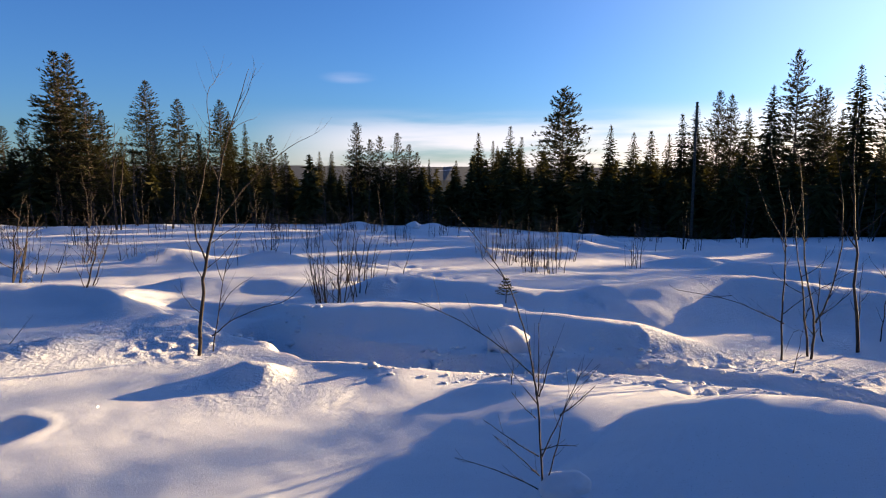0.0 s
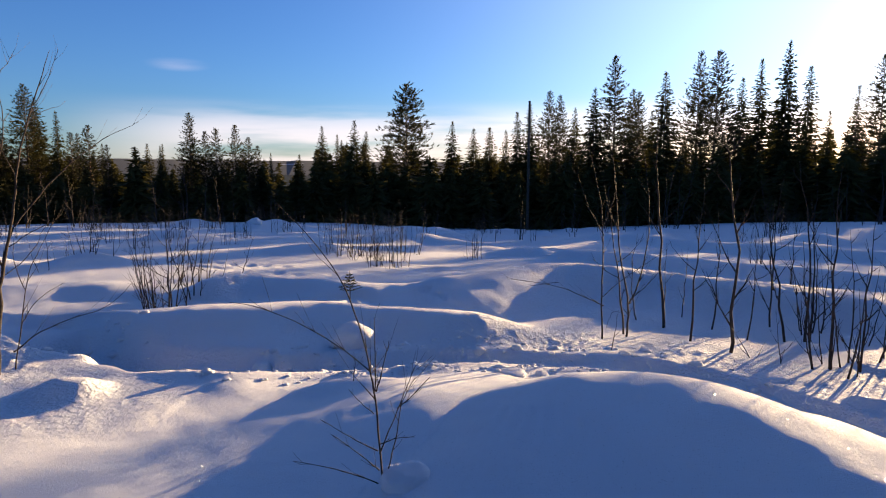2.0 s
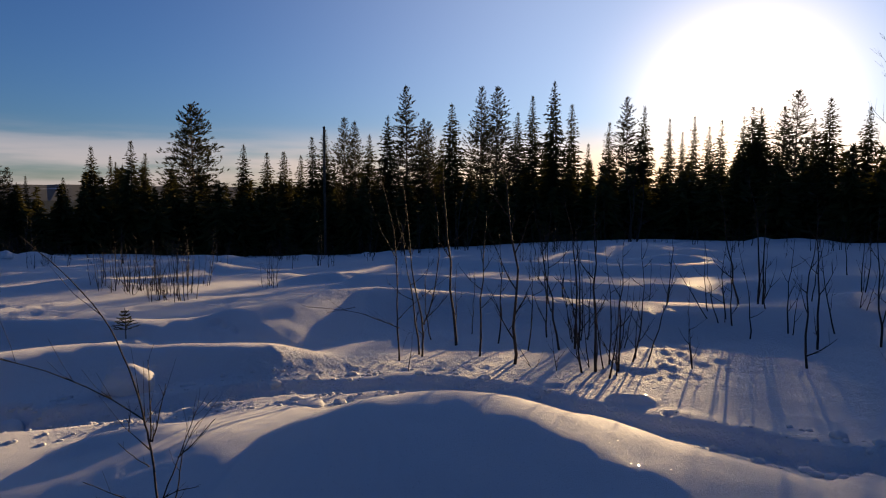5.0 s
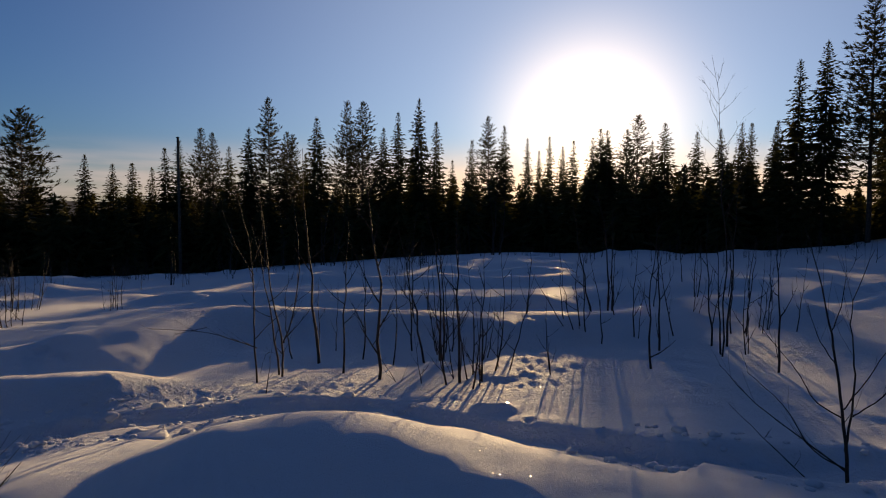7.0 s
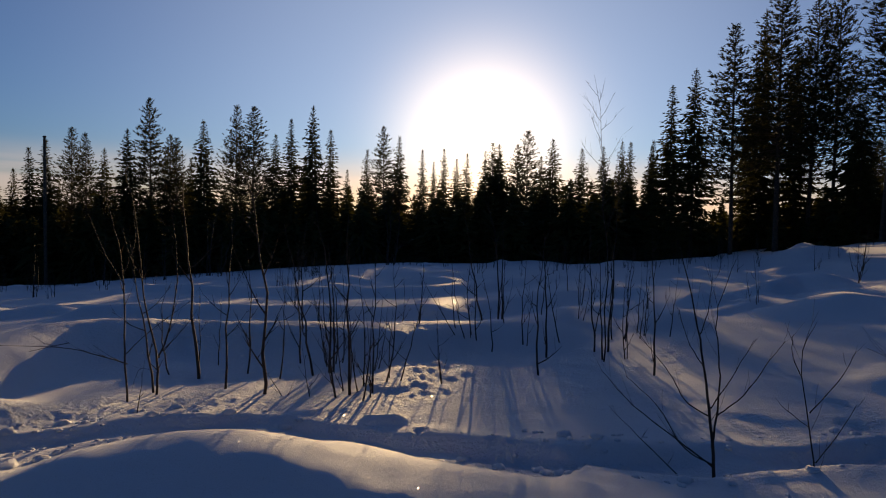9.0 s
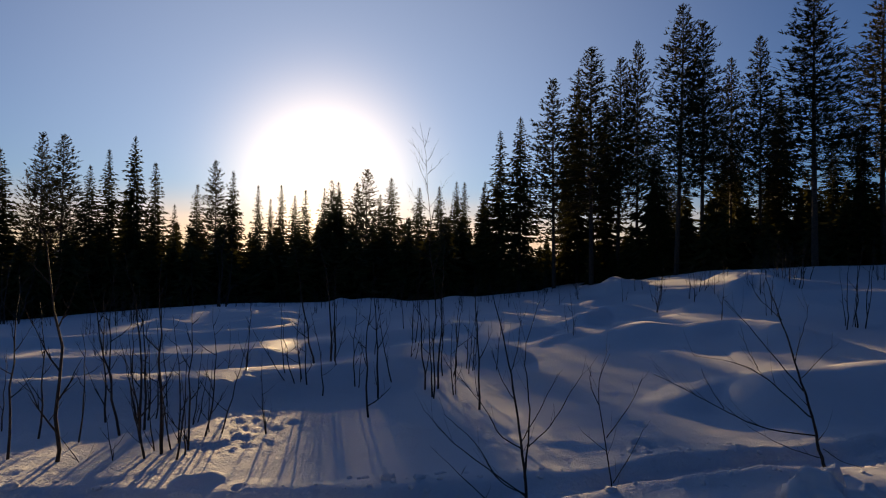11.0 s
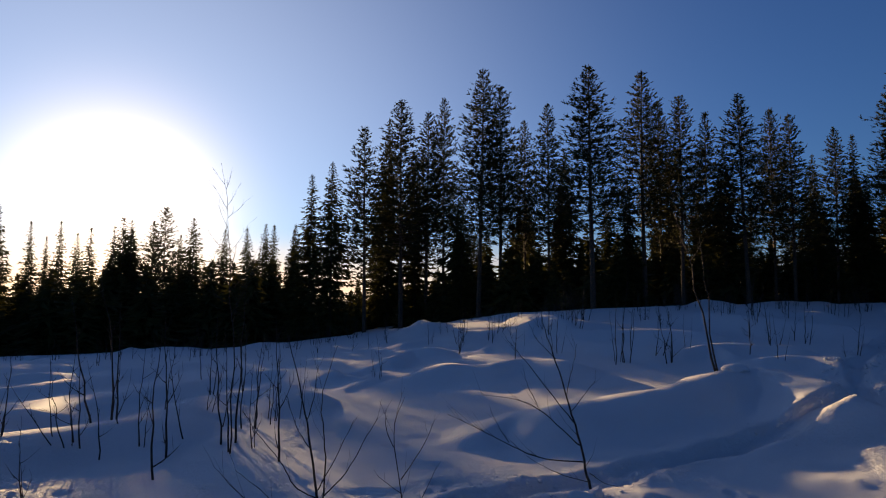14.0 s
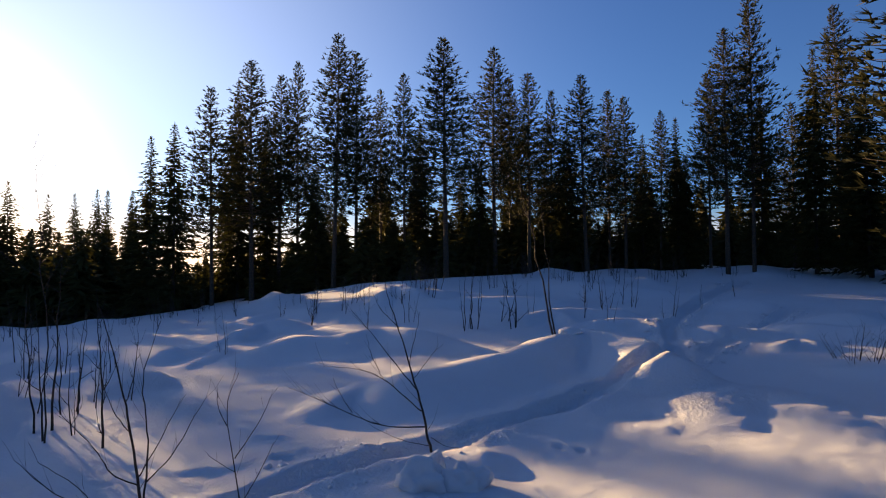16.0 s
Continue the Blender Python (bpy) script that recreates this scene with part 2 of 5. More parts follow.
def ridge_rise(x, y, crest, front, back):
    """Height that one drift adds at each place."""
    best, side, high = np.full(np.shape(x), 1e9), np.zeros(np.shape(x)), np.zeros(np.shape(x))
    for (ax, ay, ah), (bx, by, bh) in zip(crest, crest[1:]):
        dx, dy = bx - ax, by - ay
        run = max(dx * dx + dy * dy, 1e-9)
        u = np.clip(((x - ax) * dx + (y - ay) * dy) / run, 0, 1)
        d = np.hypot(x - ax - u * dx, y - ay - u * dy)
        nearer = d < best
        best = np.where(nearer, d, best)
        side = np.where(nearer, dx * (y - ay) - dy * (x - ax), side)
        high = np.where(nearer, ah + (bh - ah) * u, high)
    lean = smooth(0.5 - side / (np.sqrt(best * best + 0.02) + 0.1) * 4)
    reach = back + (front - back) * lean
    return high * (1 - smooth(best / reach))


def dent(x, y, size, depth):
    DENTS.append((x, y, size, depth))


def track(points, width, depth, rough, rim):
    TRACKS.append((points, width, depth, rough, rim))


def line_distance(x, y, points):
    best = np.full(np.shape(x), 1e9)
    for (ax, ay), (bx, by) in zip(points, points[1:]):
        dx, dy = bx - ax, by - ay
        u = np.clip(((x - ax) * dx + (y - ay) * dy) / (dx * dx + dy * dy), 0, 1)
        best = np.minimum(best, np.hypot(x - ax - u * dx, y - ay - u * dy))
    return best


def rounded(points, times=3):
    """Corner cutting."""
    for _ in range(times):
        out = [points[0]]
        for p, q in zip(points, points[1:]):
            out += [(p[0] * 0.75 + q[0] * 0.25, p[1] * 0.75 + q[1] * 0.25), (p[0] * 0.25 + q[0] * 0.75, p[1] * 0.25 + q[1] * 0.75)]
        points = out + [points[-1]]
    return points


def smooth(u):
    u = np.clip(u, 0, 1)
    return u * u * (3 - 2 * u)


def snow_height(x, y, fine=True, stirred=False):
    x, y = np.asarray(x, float), np.asarray(y, float)
    r = np.hypot(x, y)
    z = base_height(x, y)
    rise = np.zeros(np.shape(x))
    loose = 0.6 + 0.9 * smooth((r - 5) / 5)
    wx = x + loose * (0.28 * grain(x, y, 1.3, 3) + 0.45 * grain(x, y, 3.1, 5))
    wy = y + loose * (0.28 * grain(x, y, 1.4, 4) + 0.45 * grain(x, y, 2.9, 6))
    for mx, my, wide, deep, turn, high, back in MOUNDS:
        c, s = math.cos(turn), math.sin(turn)
        near = np.hypot(x - mx, y - my) < max(wide, deep * back) + 1
        if not np.any(near):
            continue
        px, py = wx[near] - mx, wy[near] - my
        u, v = np.abs(px * c + py * s) / (wide * 1.12), (-px * s + py * c) / (deep * 1.15)
        v = v + (0.35 * math.sin(37 * mx + 11 * my) if back == 2.0 else 0.0) * u * u
        v = np.where(v > 0, v / back, v)
        q = np.clip(1 - u ** 1.8 - np.abs(v) ** (2.0 if back < 1 else 1.55), 0, 1)
        rise[near] += (high * q ** 2.1) ** 3
    jx, jy = x + 0.10 * grain(x, y, 1.1, 7) + 0.05 * grain(x, y, 0.45, 9), y + 0.10 * grain(x, y, 1.2, 8) + 0.05 * grain(x, y, 0.5, 10)
    for crest, front, back in RIDGES:
        pad = max(front, back) + 0.3
        near = (x > crest[:, 0].min() - pad) & (x < crest[:, 0].max() + pad) & (y > crest[:, 1].min() - pad) & (y < crest[:, 1].max() + pad)
        if np.any(near):
            rise[near] += ridge_rise(jx[near], jy[near], crest, front, back) ** 3
    z = z + np.cbrt(rise)
    far = smooth((60 - r) / 20)
    z = z + far * (0.055 * grain(x, y, 4.3, 11) + 0.035 * grain(x, y, 1.9, 12) + 0.018 * grain(x, y, 0.8, 15))
    if fine:
        rough = np.zeros(np.shape(x))
        for points, width, depth, stir, rim in TRACKS:
            d = line_distance(x, y, points) + 0.1 * width * grain(x, y, 0.35, 21) + 0.12 * width * grain(x, y, 1.1, 23)
            half = width / 2
            cut = smooth((half * 1.15 - d) / (half * 0.55))
            edge = np.exp(-((d - half * 1.5) / (half * 0.5)) ** 2)
            uneven = 0.75 + 0.45 * grain(x, y, 1.3, 24) + 0.25 * grain(x, y, 0.5, 25)
            z = z - depth * uneven * cut + rim * edge * (0.6 + 0.4 * grain(x, y, 0.5, 22))
            rough = np.maximum(rough, stir * np.exp(-(d / (width * 1.1)) ** 2))
        for dx, dy, size, depth in DENTS:
            near = np.hypot(x - dx, y - dy) < size * 3
            if np.any(near):
                q = np.hypot(x[near] - dx, y[near] - dy) / size + 0.25 * grain(x[near], y[near], size * 0.8, 31)
                z[near] -= depth * (smooth(1.3 - q) - 0.22 * np.exp(-((q - 1.6) / 0.4) ** 2))
        clod = np.maximum(grain(x, y, 0.10, 41), 0) + 0.8 * np.maximum(grain(x, y, 0.055, 42), 0)
        patchy = smooth(0.5 + 0.9 * grain(x, y, 0.9, 44))
        z = z + rough * clod * patchy * (0.03 + 0.022 * smooth((10 - r) / 3))
        z = z + smooth((25 - r) / 10) * (0.008 * grain(x, y, 0.42, 13) + 0.004 * grain(x, y, 0.17, 14))
        if stirred:
            return z, rough * (0.3 + 0.7 * patchy)
    return z


def hummocks():
    """Lesser humps strewn over the far part of the clearing."""
    rng = random.Random(21)
    for _ in range(80):
        az, dist = rng.uniform(-128, 42), rng.uniform(19, 45)
        x, y = -math.sin(radians(az)) * dist, math.cos(radians(az)) * dist
        high = rng.uniform(0.10, 0.30)
        mound(x, y, rng.uniform(0.9, 2.6), high * rng.uniform(3.4, 5.5), az + rng.uniform(-25, 25), high, rng.uniform(1.0, 2.2))


hummocks()

mound(6.56, 27.20, 1.81, 2.15, -14, 0.48)
mound(-23.24, 49.68, 2.53, 1.73, 25, 0.74)
mound(-8.57, 12.41, 0.75, 0.91, 35, 0.38)
mound(-3.10, 22.65, 1.95, 0.79, 8, 0.30)
mound(-0.89, 31.60, 1.48, 1.70, 2, 0.54)
mound(19.83, 17.29, 3.17, 2.59, -49, 0.41)
mound(31.72, 4.30, 1.39, 1.70, -82, 0.46)
mound(24.15, -1.40, 1.21, 1.46, -93, 0.39)
mound(30.24, 3.73, 1.77, 2.12, -83, 0.43)
mound(25.40, -1.24, 0.94, 1.15, -93, 0.30)
mound(22.18, -8.20, 4.42, 1.62, -110, 0.40)
mound(14.50, -11.99, 1.14, 0.77, -130, 0.32)
# drifts, from the near bank to the far side
ridge([(0.46, 5.00, 0.12), (0.60, 4.94, 0.13), (0.80, 4.70, 0.12)], 0.55, 0.35)
ridge([(1.22, 4.10, 0.22), (1.48, 3.84, 0.40), (1.70, 3.66, 0.49), (1.95, 3.54, 0.51), (2.20, 3.37, 0.52), (2.42, 3.20, 0.49), (2.60, 3.00, 0.45), (2.76, 2.78, 0.40), (2.92, 2.50, 0.35), (3.12, 2.12, 0.31), (3.25, 1.70, 0.30)], 2.40, 1.00)
ridge([(-4.90, 9.23, 0.07), (-4.09, 8.89, 0.07), (-3.46, 8.62, 0.07), (-2.73, 7.73, 0.07), (-2.25, 7.10, 0.07), (-1.76, 6.54, 0.07), (-1.29, 6.17, 0.07), (-0.88, 5.87, 0.07), (-0.46, 5.69, 0.07)], 1.30, 0.22)
ridge([(-1.70, 5.56, 0.13), (-1.53, 5.55, 0.13)], 0.34, 0.34)
ridge([(-4.27, 6.40, 0.04), (-4.05, 6.59, 0.10), (-3.84, 6.74, 0.12), (-3.50, 6.85, 0.04), (-3.18, 6.93, 0.02)], 0.45, 0.80)
ridge([(-7.75, 9.75, 0.22), (-6.78, 9.83, 0.22), (-6.09, 10.12, 0.22), (-5.16, 9.73, 0.22), (-4.34, 8.84, 0.22)], 0.60, 1.30)
ridge([(-4.75, 9.88, 0.04), (-4.43, 10.19, 0.17), (-4.08, 10.45, 0.25), (-3.41, 10.64, 0.22), (-2.71, 10.85, 0.23), (-2.05, 10.85, 0.12)], 0.70, 1.40)
ridge([(-2.60, 8.40, 0.16), (-1.95, 8.00, 0.21), (-1.40, 7.78, 0.24), (-0.93, 7.68, 0.24), (-0.43, 7.63, 0.24), (0.08, 7.72, 0.24), (0.51, 7.66, 0.24), (0.95, 7.39, 0.24), (1.55, 7.09, 0.24), (1.88, 6.84, 0.24)], 0.75, 1.30)
ridge([(-7.02, 14.30, 0.05), (-6.71, 14.92, 0.29), (-6.36, 15.19, 0.34), (-5.86, 15.09, 0.21), (-5.41, 14.94, 0.03)], 0.80, 1.00)
ridge([(-4.81, 14.69, 0.02), (-4.60, 15.12, 0.18), (-4.16, 15.48, 0.28), (-3.61, 15.16, 0.04)], 0.60, 0.90)
ridge([(-0.99, 10.44, 0.24), (-0.44, 10.58, 0.24), (0.23, 9.79, 0.24), (1.12, 9.00, 0.24), (2.05, 8.84, 0.24)], 0.90, 0.90)
ridge([(0.57, 8.12, 0.12), (0.82, 8.69, 0.12), (1.01, 8.08, 0.12)], 0.22, 0.25)
ridge([(3.08, 22.20, 0.02), (4.01, 22.93, 0.25), (4.95, 23.44, 0.43), (5.96, 22.28, 0.18), (6.95, 21.32, 0.02)], 1.40, 1.40)
ridge([(5.02, 16.94, 0.02), (5.94, 17.21, 0.19), (6.78, 17.17, 0.28), (7.09, 16.65, 0.15)], 0.60, 1.00)
ridge([(-0.76, 16.94, 0.02), (0.21, 17.32, 0.19), (1.08, 17.37, 0.23), (1.49, 17.01, 0.08)], 0.80, 1.20)
ridge([(1.60, 8.68, 0.20), (2.02, 8.70, 0.30), (2.69, 8.93, 0.38), (3.53, 9.42, 0.43), (4.39, 9.64, 0.44), (4.84, 8.94, 0.42), (5.50, 8.55, 0.37), (6.00, 7.80, 0.35), (6.50, 7.10, 0.33), (6.95, 6.60, 0.28)], 1.55, 0.80)
ridge([(6.89, 15.07, 0.24), (7.80, 12.69, 0.24), (8.31, 10.80, 0.24), (8.81, 9.61, 0.24), (9.26, 8.55, 0.24), (9.82, 7.72, 0.24)], 0.60, 1.20)
ridge([(12.43, 23.73, 0.24), (12.30, 17.10, 0.24), (12.27, 14.26, 0.24), (12.44, 12.20, 0.24), (13.97, 10.90, 0.24), (17.15, 10.85, 0.24)], 0.80, 1.40)
ridge([(18.47, 20.28, 0.02), (20.10, 19.92, 0.17), (21.96, 19.38, 0.43), (22.78, 17.94, 0.36), (22.65, 16.18, 0.02)], 1.50, 1.50)
ridge([(19.45, 15.58, 0.02), (20.70, 15.30, 0.28), (21.18, 14.22, 0.22)], 1.20, 1.50)
ridge([(16.19, 11.39, 0.25), (18.90, 11.41, 0.25), (22.24, 11.20, 0.25)], 1.00, 1.20)
ridge([(17.77, 3.24, 0.30), (19.70, 3.05, 0.30), (19.57, 2.32, 0.30)], 0.80, 1.00)
ridge([(9.74, 8.16, 0.20), (11.66, 8.58, 0.20), (12.43, 8.22, 0.20)], 0.70, 0.70)
ridge([(9.97, 7.72, 0.26), (11.60, 7.88, 0.26), (13.83, 7.51, 0.26), (17.15, 7.27, 0.26), (17.45, 5.61, 0.26), (15.68, 4.31, 0.26)], 1.00, 0.80)
ridge([(6.66, 7.78, 0.27), (7.17, 7.34, 0.27), (7.66, 6.75, 0.27), (8.43, 5.92, 0.27), (9.15, 5.36, 0.27), (11.33, 5.65, 0.27), (12.54, 5.39, 0.27), (12.78, 4.74, 0.27), (12.01, 3.77, 0.27)], 1.60, 0.50)
ridge([(31.39, 5.23, 0.23), (32.00, 4.18, 0.38), (31.45, 3.13, 0.10)], 1.00, 1.00)
ridge([(21.64, -0.90, 0.50), (23.49, -1.49, 0.50), (21.25, -1.86, 0.50)], 1.00, 1.00)
ridge([(14.00, 2.78, 0.02), (14.36, 2.33, 0.13), (14.66, 1.78, 0.29), (14.81, 1.06, 0.34), (14.69, 0.30, 0.22), (14.50, -0.32, 0.04)], 1.30, 0.90)
ridge([(8.83, 0.33, 0.16), (9.37, 0.07, 0.16), (10.05, -0.48, 0.16), (10.41, -1.13, 0.16), (10.49, -1.97, 0.16)], 0.35, 0.90)
ridge([(9.41, -0.81, 0.38), (9.97, -1.43, 0.38), (10.54, -2.26, 0.38), (11.53, -3.22, 0.38), (12.69, -4.38, 0.38), (12.19, -4.89, 0.38), (10.85, -4.96, 0.38), (9.35, -4.69, 0.38)], 1.40, 0.90)
ridge([(13.94, 3.50, 0.08), (15.36, 3.00, 0.08)], 0.30, 0.50)
ridge([(14.79, 0.18, 0.26), (15.39, -0.61, 0.26), (14.33, -1.32, 0.26)], 0.80, 0.80)
ridge([(23.43, 3.85, 0.22), (24.95, 2.86, 0.22), (22.48, 1.43, 0.22)], 0.80, 1.00)
ridge([(19.13, 0.24, 0.22), (18.77, -1.07, 0.22), (17.33, -2.52, 0.22), (16.36, -3.86, 0.22)], 0.80, 1.20)
ridge([(20.21, -2.23, 0.25), (19.97, -4.01, 0.25), (19.12, -5.60, 0.25)], 1.00, 1.30)
ridge([(16.77, -4.89, 0.20), (17.44, -6.07, 0.20), (17.05, -7.07, 0.20)], 0.70, 1.00)
ridge([(15.42, -5.94, 0.20), (15.78, -6.99, 0.20), (14.73, -7.37, 0.20)], 0.70, 1.00)
ridge([(16.04, -4.23, 0.20), (17.05, -5.06, 0.20), (15.93, -5.39, 0.20)], 0.40, 0.40)
ridge([(17.90, -9.89, 0.02), (18.03, -10.60, 0.17), (17.72, -11.41, 0.28), (17.06, -11.84, 0.06)], 0.80, 1.00)
ridge([(13.90, -7.55, 0.02), (14.00, -8.03, 0.20), (13.77, -8.52, 0.25), (13.23, -8.98, 0.07)], 0.50, 0.80)
ridge([(13.78, -8.51, 0.02), (13.75, -9.20, 0.05), (13.50, -10.01, 0.26), (12.92, -10.65, 0.22), (12.36, -11.37, 0.25)], 0.90, 1.30)
ridge([(11.88, -8.28, 0.12), (12.51, -9.12, 0.12), (11.95, -9.19, 0.12)], 0.25, 0.40)
ridge([(9.36, -3.53, 0.02), (9.30, -3.95, 0.03), (9.20, -4.34, 0.11), (8.98, -4.71, 0.08)], 1.20, 0.80)
ridge([(7.87, -4.40, 0.12), (8.34, -4.97, 0.12), (8.32, -5.37, 0.12), (7.92, -5.57, 0.12), (7.51, -5.57, 0.12)], 1.30, 0.90)
ridge([(7.04, -5.20, 0.08), (7.32, -5.87, 0.08), (6.96, -6.21, 0.08)], 1.00, 0.80)
ridge([(9.41, -7.16, 0.02), (9.17, -7.74, 0.17), (8.78, -8.24, 0.20)], 0.60, 1.20)
ridge([(6.29, 0.38, 0.02), (6.37, -0.03, 0.02), (6.41, -0.67, 0.04), (6.37, -1.16, 0.09)], 0.50, 0.50)
ridge([(4.22, 4.02, 0.07), (4.38, 3.90, 0.07)], 0.14, 0.16)

# the trodden path that bends round the standing place
track(rounded([(-2.30, 7.75), (-1.45, 6.80), (-0.62, 6.08), (0.09, 5.98), (0.94, 5.95), (1.60, 5.70), (2.30, 5.42), (3.05, 5.22), (3.50, 4.72), (3.72, 4.10), (3.95, 3.40), (4.20, 2.80), (4.55, 2.10), (5.16, 1.42), (6.30, 0.35), (7.05, -0.80), (7.84, -1.85), (9.10, -3.50), (10.10, -4.90), (10.90, -5.60), (12.74, -6.59), (14.84, -7.42), (17.35, -9.23), (20.46, -11.96), (23.64, -15.07)]), 0.46, 0.17, 0.8, 0.03)
track(rounded([(10.64, -5.67), (12.34, -7.15), (13.68, -8.60), (14.78, -10.00), (16.77, -12.16)]), 0.4, 0.10, 0.7, 0.02)
# a hollow behind the near bank
track(rounded([(-4.10, 9.30), (-3.20, 8.75), (-2.45, 7.95), (-1.75, 7.10), (-1.20, 6.50), (-0.40, 6.20)]), 0.9, 0.16, 0.0, 0.0)
# sledge tracks across the clearing
track(rounded([(-2.12, 14.40), (0.17, 12.20), (1.29, 12.54), (3.07, 13.06), (4.82, 13.08), (5.94, 12.76), (7.52, 11.72)]), 0.3, 0.07, 0.1, 0.02)
track(rounded([(-2.00, 15.20), (0.60, 13.30), (2.20, 13.85), (3.60, 14.10), (5.68, 13.75), (7.90, 12.40)]), 0.3, 0.07, 0.1, 0.02)
track(rounded([(16.10, 4.06), (17.61, 2.88), (18.45, 0.89), (19.26, -0.76), (20.49, -3.00)]), 0.45, 0.10, 0.1, 0.03)
# stirred snow
track(rounded([(4.14, 4.77), (5.22, 5.02), (7.02, 5.46)]), 1.1, 0.03, 0.7, 0.0)
track(rounded([(0.60, 6.45), (1.50, 6.25), (2.40, 5.95), (3.10, 5.70), (3.70, 5.20)]), 0.6, 0.02, 0.8, 0.0)
track(rounded([(-3.88, 6.14), (-3.87, 7.32), (-2.97, 7.02), (-2.19, 6.52), (-1.50, 6.06)]), 0.8, 0.02, 0.6, 0.0)
track(rounded([(7.35, 3.72), (5.87, 1.44), (6.67, 0.44)]), 0.8, 0.02, 0.45, 0.0)
# pitted snow under the saplings
track(rounded([(5.10, 8.20), (6.04, 6.84), (7.06, 5.20)]), 1.2, 0.0, 0.8, 0.0)
track(rounded([(7.27, 6.76), (10.70, 5.97), (11.37, 3.44)]), 1.6, 0.0, 0.6, 0.0)
track(rounded([(5.60, 5.30), (7.10, 4.70), (8.50, 3.80), (9.60, 2.70)]), 1.1, 0.0, 0.65, 0.0)
track(rounded([(-1.91, 8.88), (-1.47, 10.18), (-0.96, 11.56)]), 0.9, 0.0, 0.7, 0.0)
track(rounded([(11.35, -1.82), (12.56, -3.66), (13.48, -5.44)]), 1.2, 0.0, 0.5, 0.0)
track(rounded([(8.15, -3.28), (8.43, -4.69), (8.07, -5.68), (7.38, -6.38)]), 0.7, 0.0, 0.6, 0.0)
track(rounded([(11.87, -7.66), (12.07, -9.28), (10.94, -9.65)]), 0.6, 0.0, 0.5, 0.0)
# footprints and hollows
dent(-3.00, 4.36, 0.20, 0.06)
dent(4.30, 3.56, 0.05, 0.04)
dent(4.49, 2.97, 0.05, 0.04)
dent(7.69, 1.10, 0.05, 0.05)
dent(7.66, 0.94, 0.05, 0.05)
dent(8.50, 1.66, 0.05, 0.05)
dent(8.56, 1.50, 0.05, 0.05)
dent(9.77, 2.15, 0.07, 0.05)
dent(6.86, 0.81, 0.06, 0.05)
dent(8.53, 1.57, 0.05, 0.05)
dent(8.54, 1.39, 0.05, 0.05)
dent(7.68, 1.03, 0.05, 0.05)
dent(7.64, 0.86, 0.06, 0.05)
dent(6.85, 0.70, 0.06, 0.05)
dent(6.71, -2.07, 0.06, 0.045)
dent(6.58, -2.25, 0.05, 0.05)
dent(8.53, -1.81, 0.05, 0.04)
dent(-1.10, 5.27, 0.04, 0.01)
dent(1.92, 8.31, 0.06, 0.04)
dent(7.34, 4.86, 0.04, 0.03)
dent(12.80, -9.33, 0.16, 0.07)
dent(-0.76, 10.20, 0.05, 0.05)
dent(-0.40, 10.40, 0.05, 0.05)
dent(0.06, 10.75, 0.05, 0.05)
dent(0.43, 10.60, 0.05, 0.05)
dent(0.69, 10.24, 0.05, 0.05)
dent(1.84, 8.52, 0.07, 0.05)
dent(1.99, 8.21, 0.06, 0.05)

# ---- the ground: one sheet of snow to the horizon ----
def ground_sheet():
    fan = np.concatenate([np.arange(-140, 44, 0.27), np.arange(44, 220, 3.0)])
    rings = [0.25]
    while rings[-1] < 62:
        rings.append(rings[-1] * (1.03 if rings[-1] < 2.4 else 1.0095 if rings[-1] < 11 else 1.018))
    while rings[-1] < 4200:
        rings.append(rings[-1] * 1.16)
    R, F = np.meshgrid(np.array(rings), np.radians(fan), indexing="ij")
    X, Y = -np.sin(F) * R, np.cos(F) * R
    Z, stir = snow_height(X.ravel(), Y.ravel(), stirred=True)
    Z = Z.reshape(X.shape)
    n, m = X.shape
    co = np.stack([X, Y, Z], -1).reshape(-1, 3)
    co = np.vstack([co, [[0, 0, float(Z[0].mean())]]])
    i, j = np.meshgrid(np.arange(n - 1), np.arange(m), indexing="ij")
    k = (j + 1) % m
    quads = np.stack([i * m + j, (i + 1) * m + j, (i + 1) * m + k, i * m + k], -1).reshape(-1, 4)
    j = np.arange(m)
    tris = np.stack([np.full(m, n * m), j, (j + 1) % m], -1)
    me = bpy.data.meshes.new("ground")
    me.vertices.add(len(co))
    me.vertices.foreach_set("co", co.ravel())
    me.loops.add(quads.size + tris.size)
    me.loops.foreach_set("vertex_index", np.concatenate([quads.ravel(), tris.ravel()]))
    me.polygons.add(len(quads) + len(tris))
    me.polygons.foreach_set("loop_start", np.concatenate([np.arange(len(quads)) * 4, quads.size + np.arange(len(tris)) * 3]))
    me.update(calc_edges=True)
    me.validate()
    me.shade_smooth()
    me.attributes.new("stir", "FLOAT", "POINT").data.foreach_set("value", np.append(stir, 0.0))
    me.materials.append(GROUND_SNOW)
    return tagged(new("ground", me), "deep uneven snow with drifts and trodden tracks", "snow ground", kind="structure")


ground = ground_sheet()


def surface(x, y):
    return float(snow_height(np.array([float(x)]), np.array([float(y)]))[0])


def polar(az, dist):
    return -math.sin(radians(az)) * dist, math.cos(radians(az)) * dist


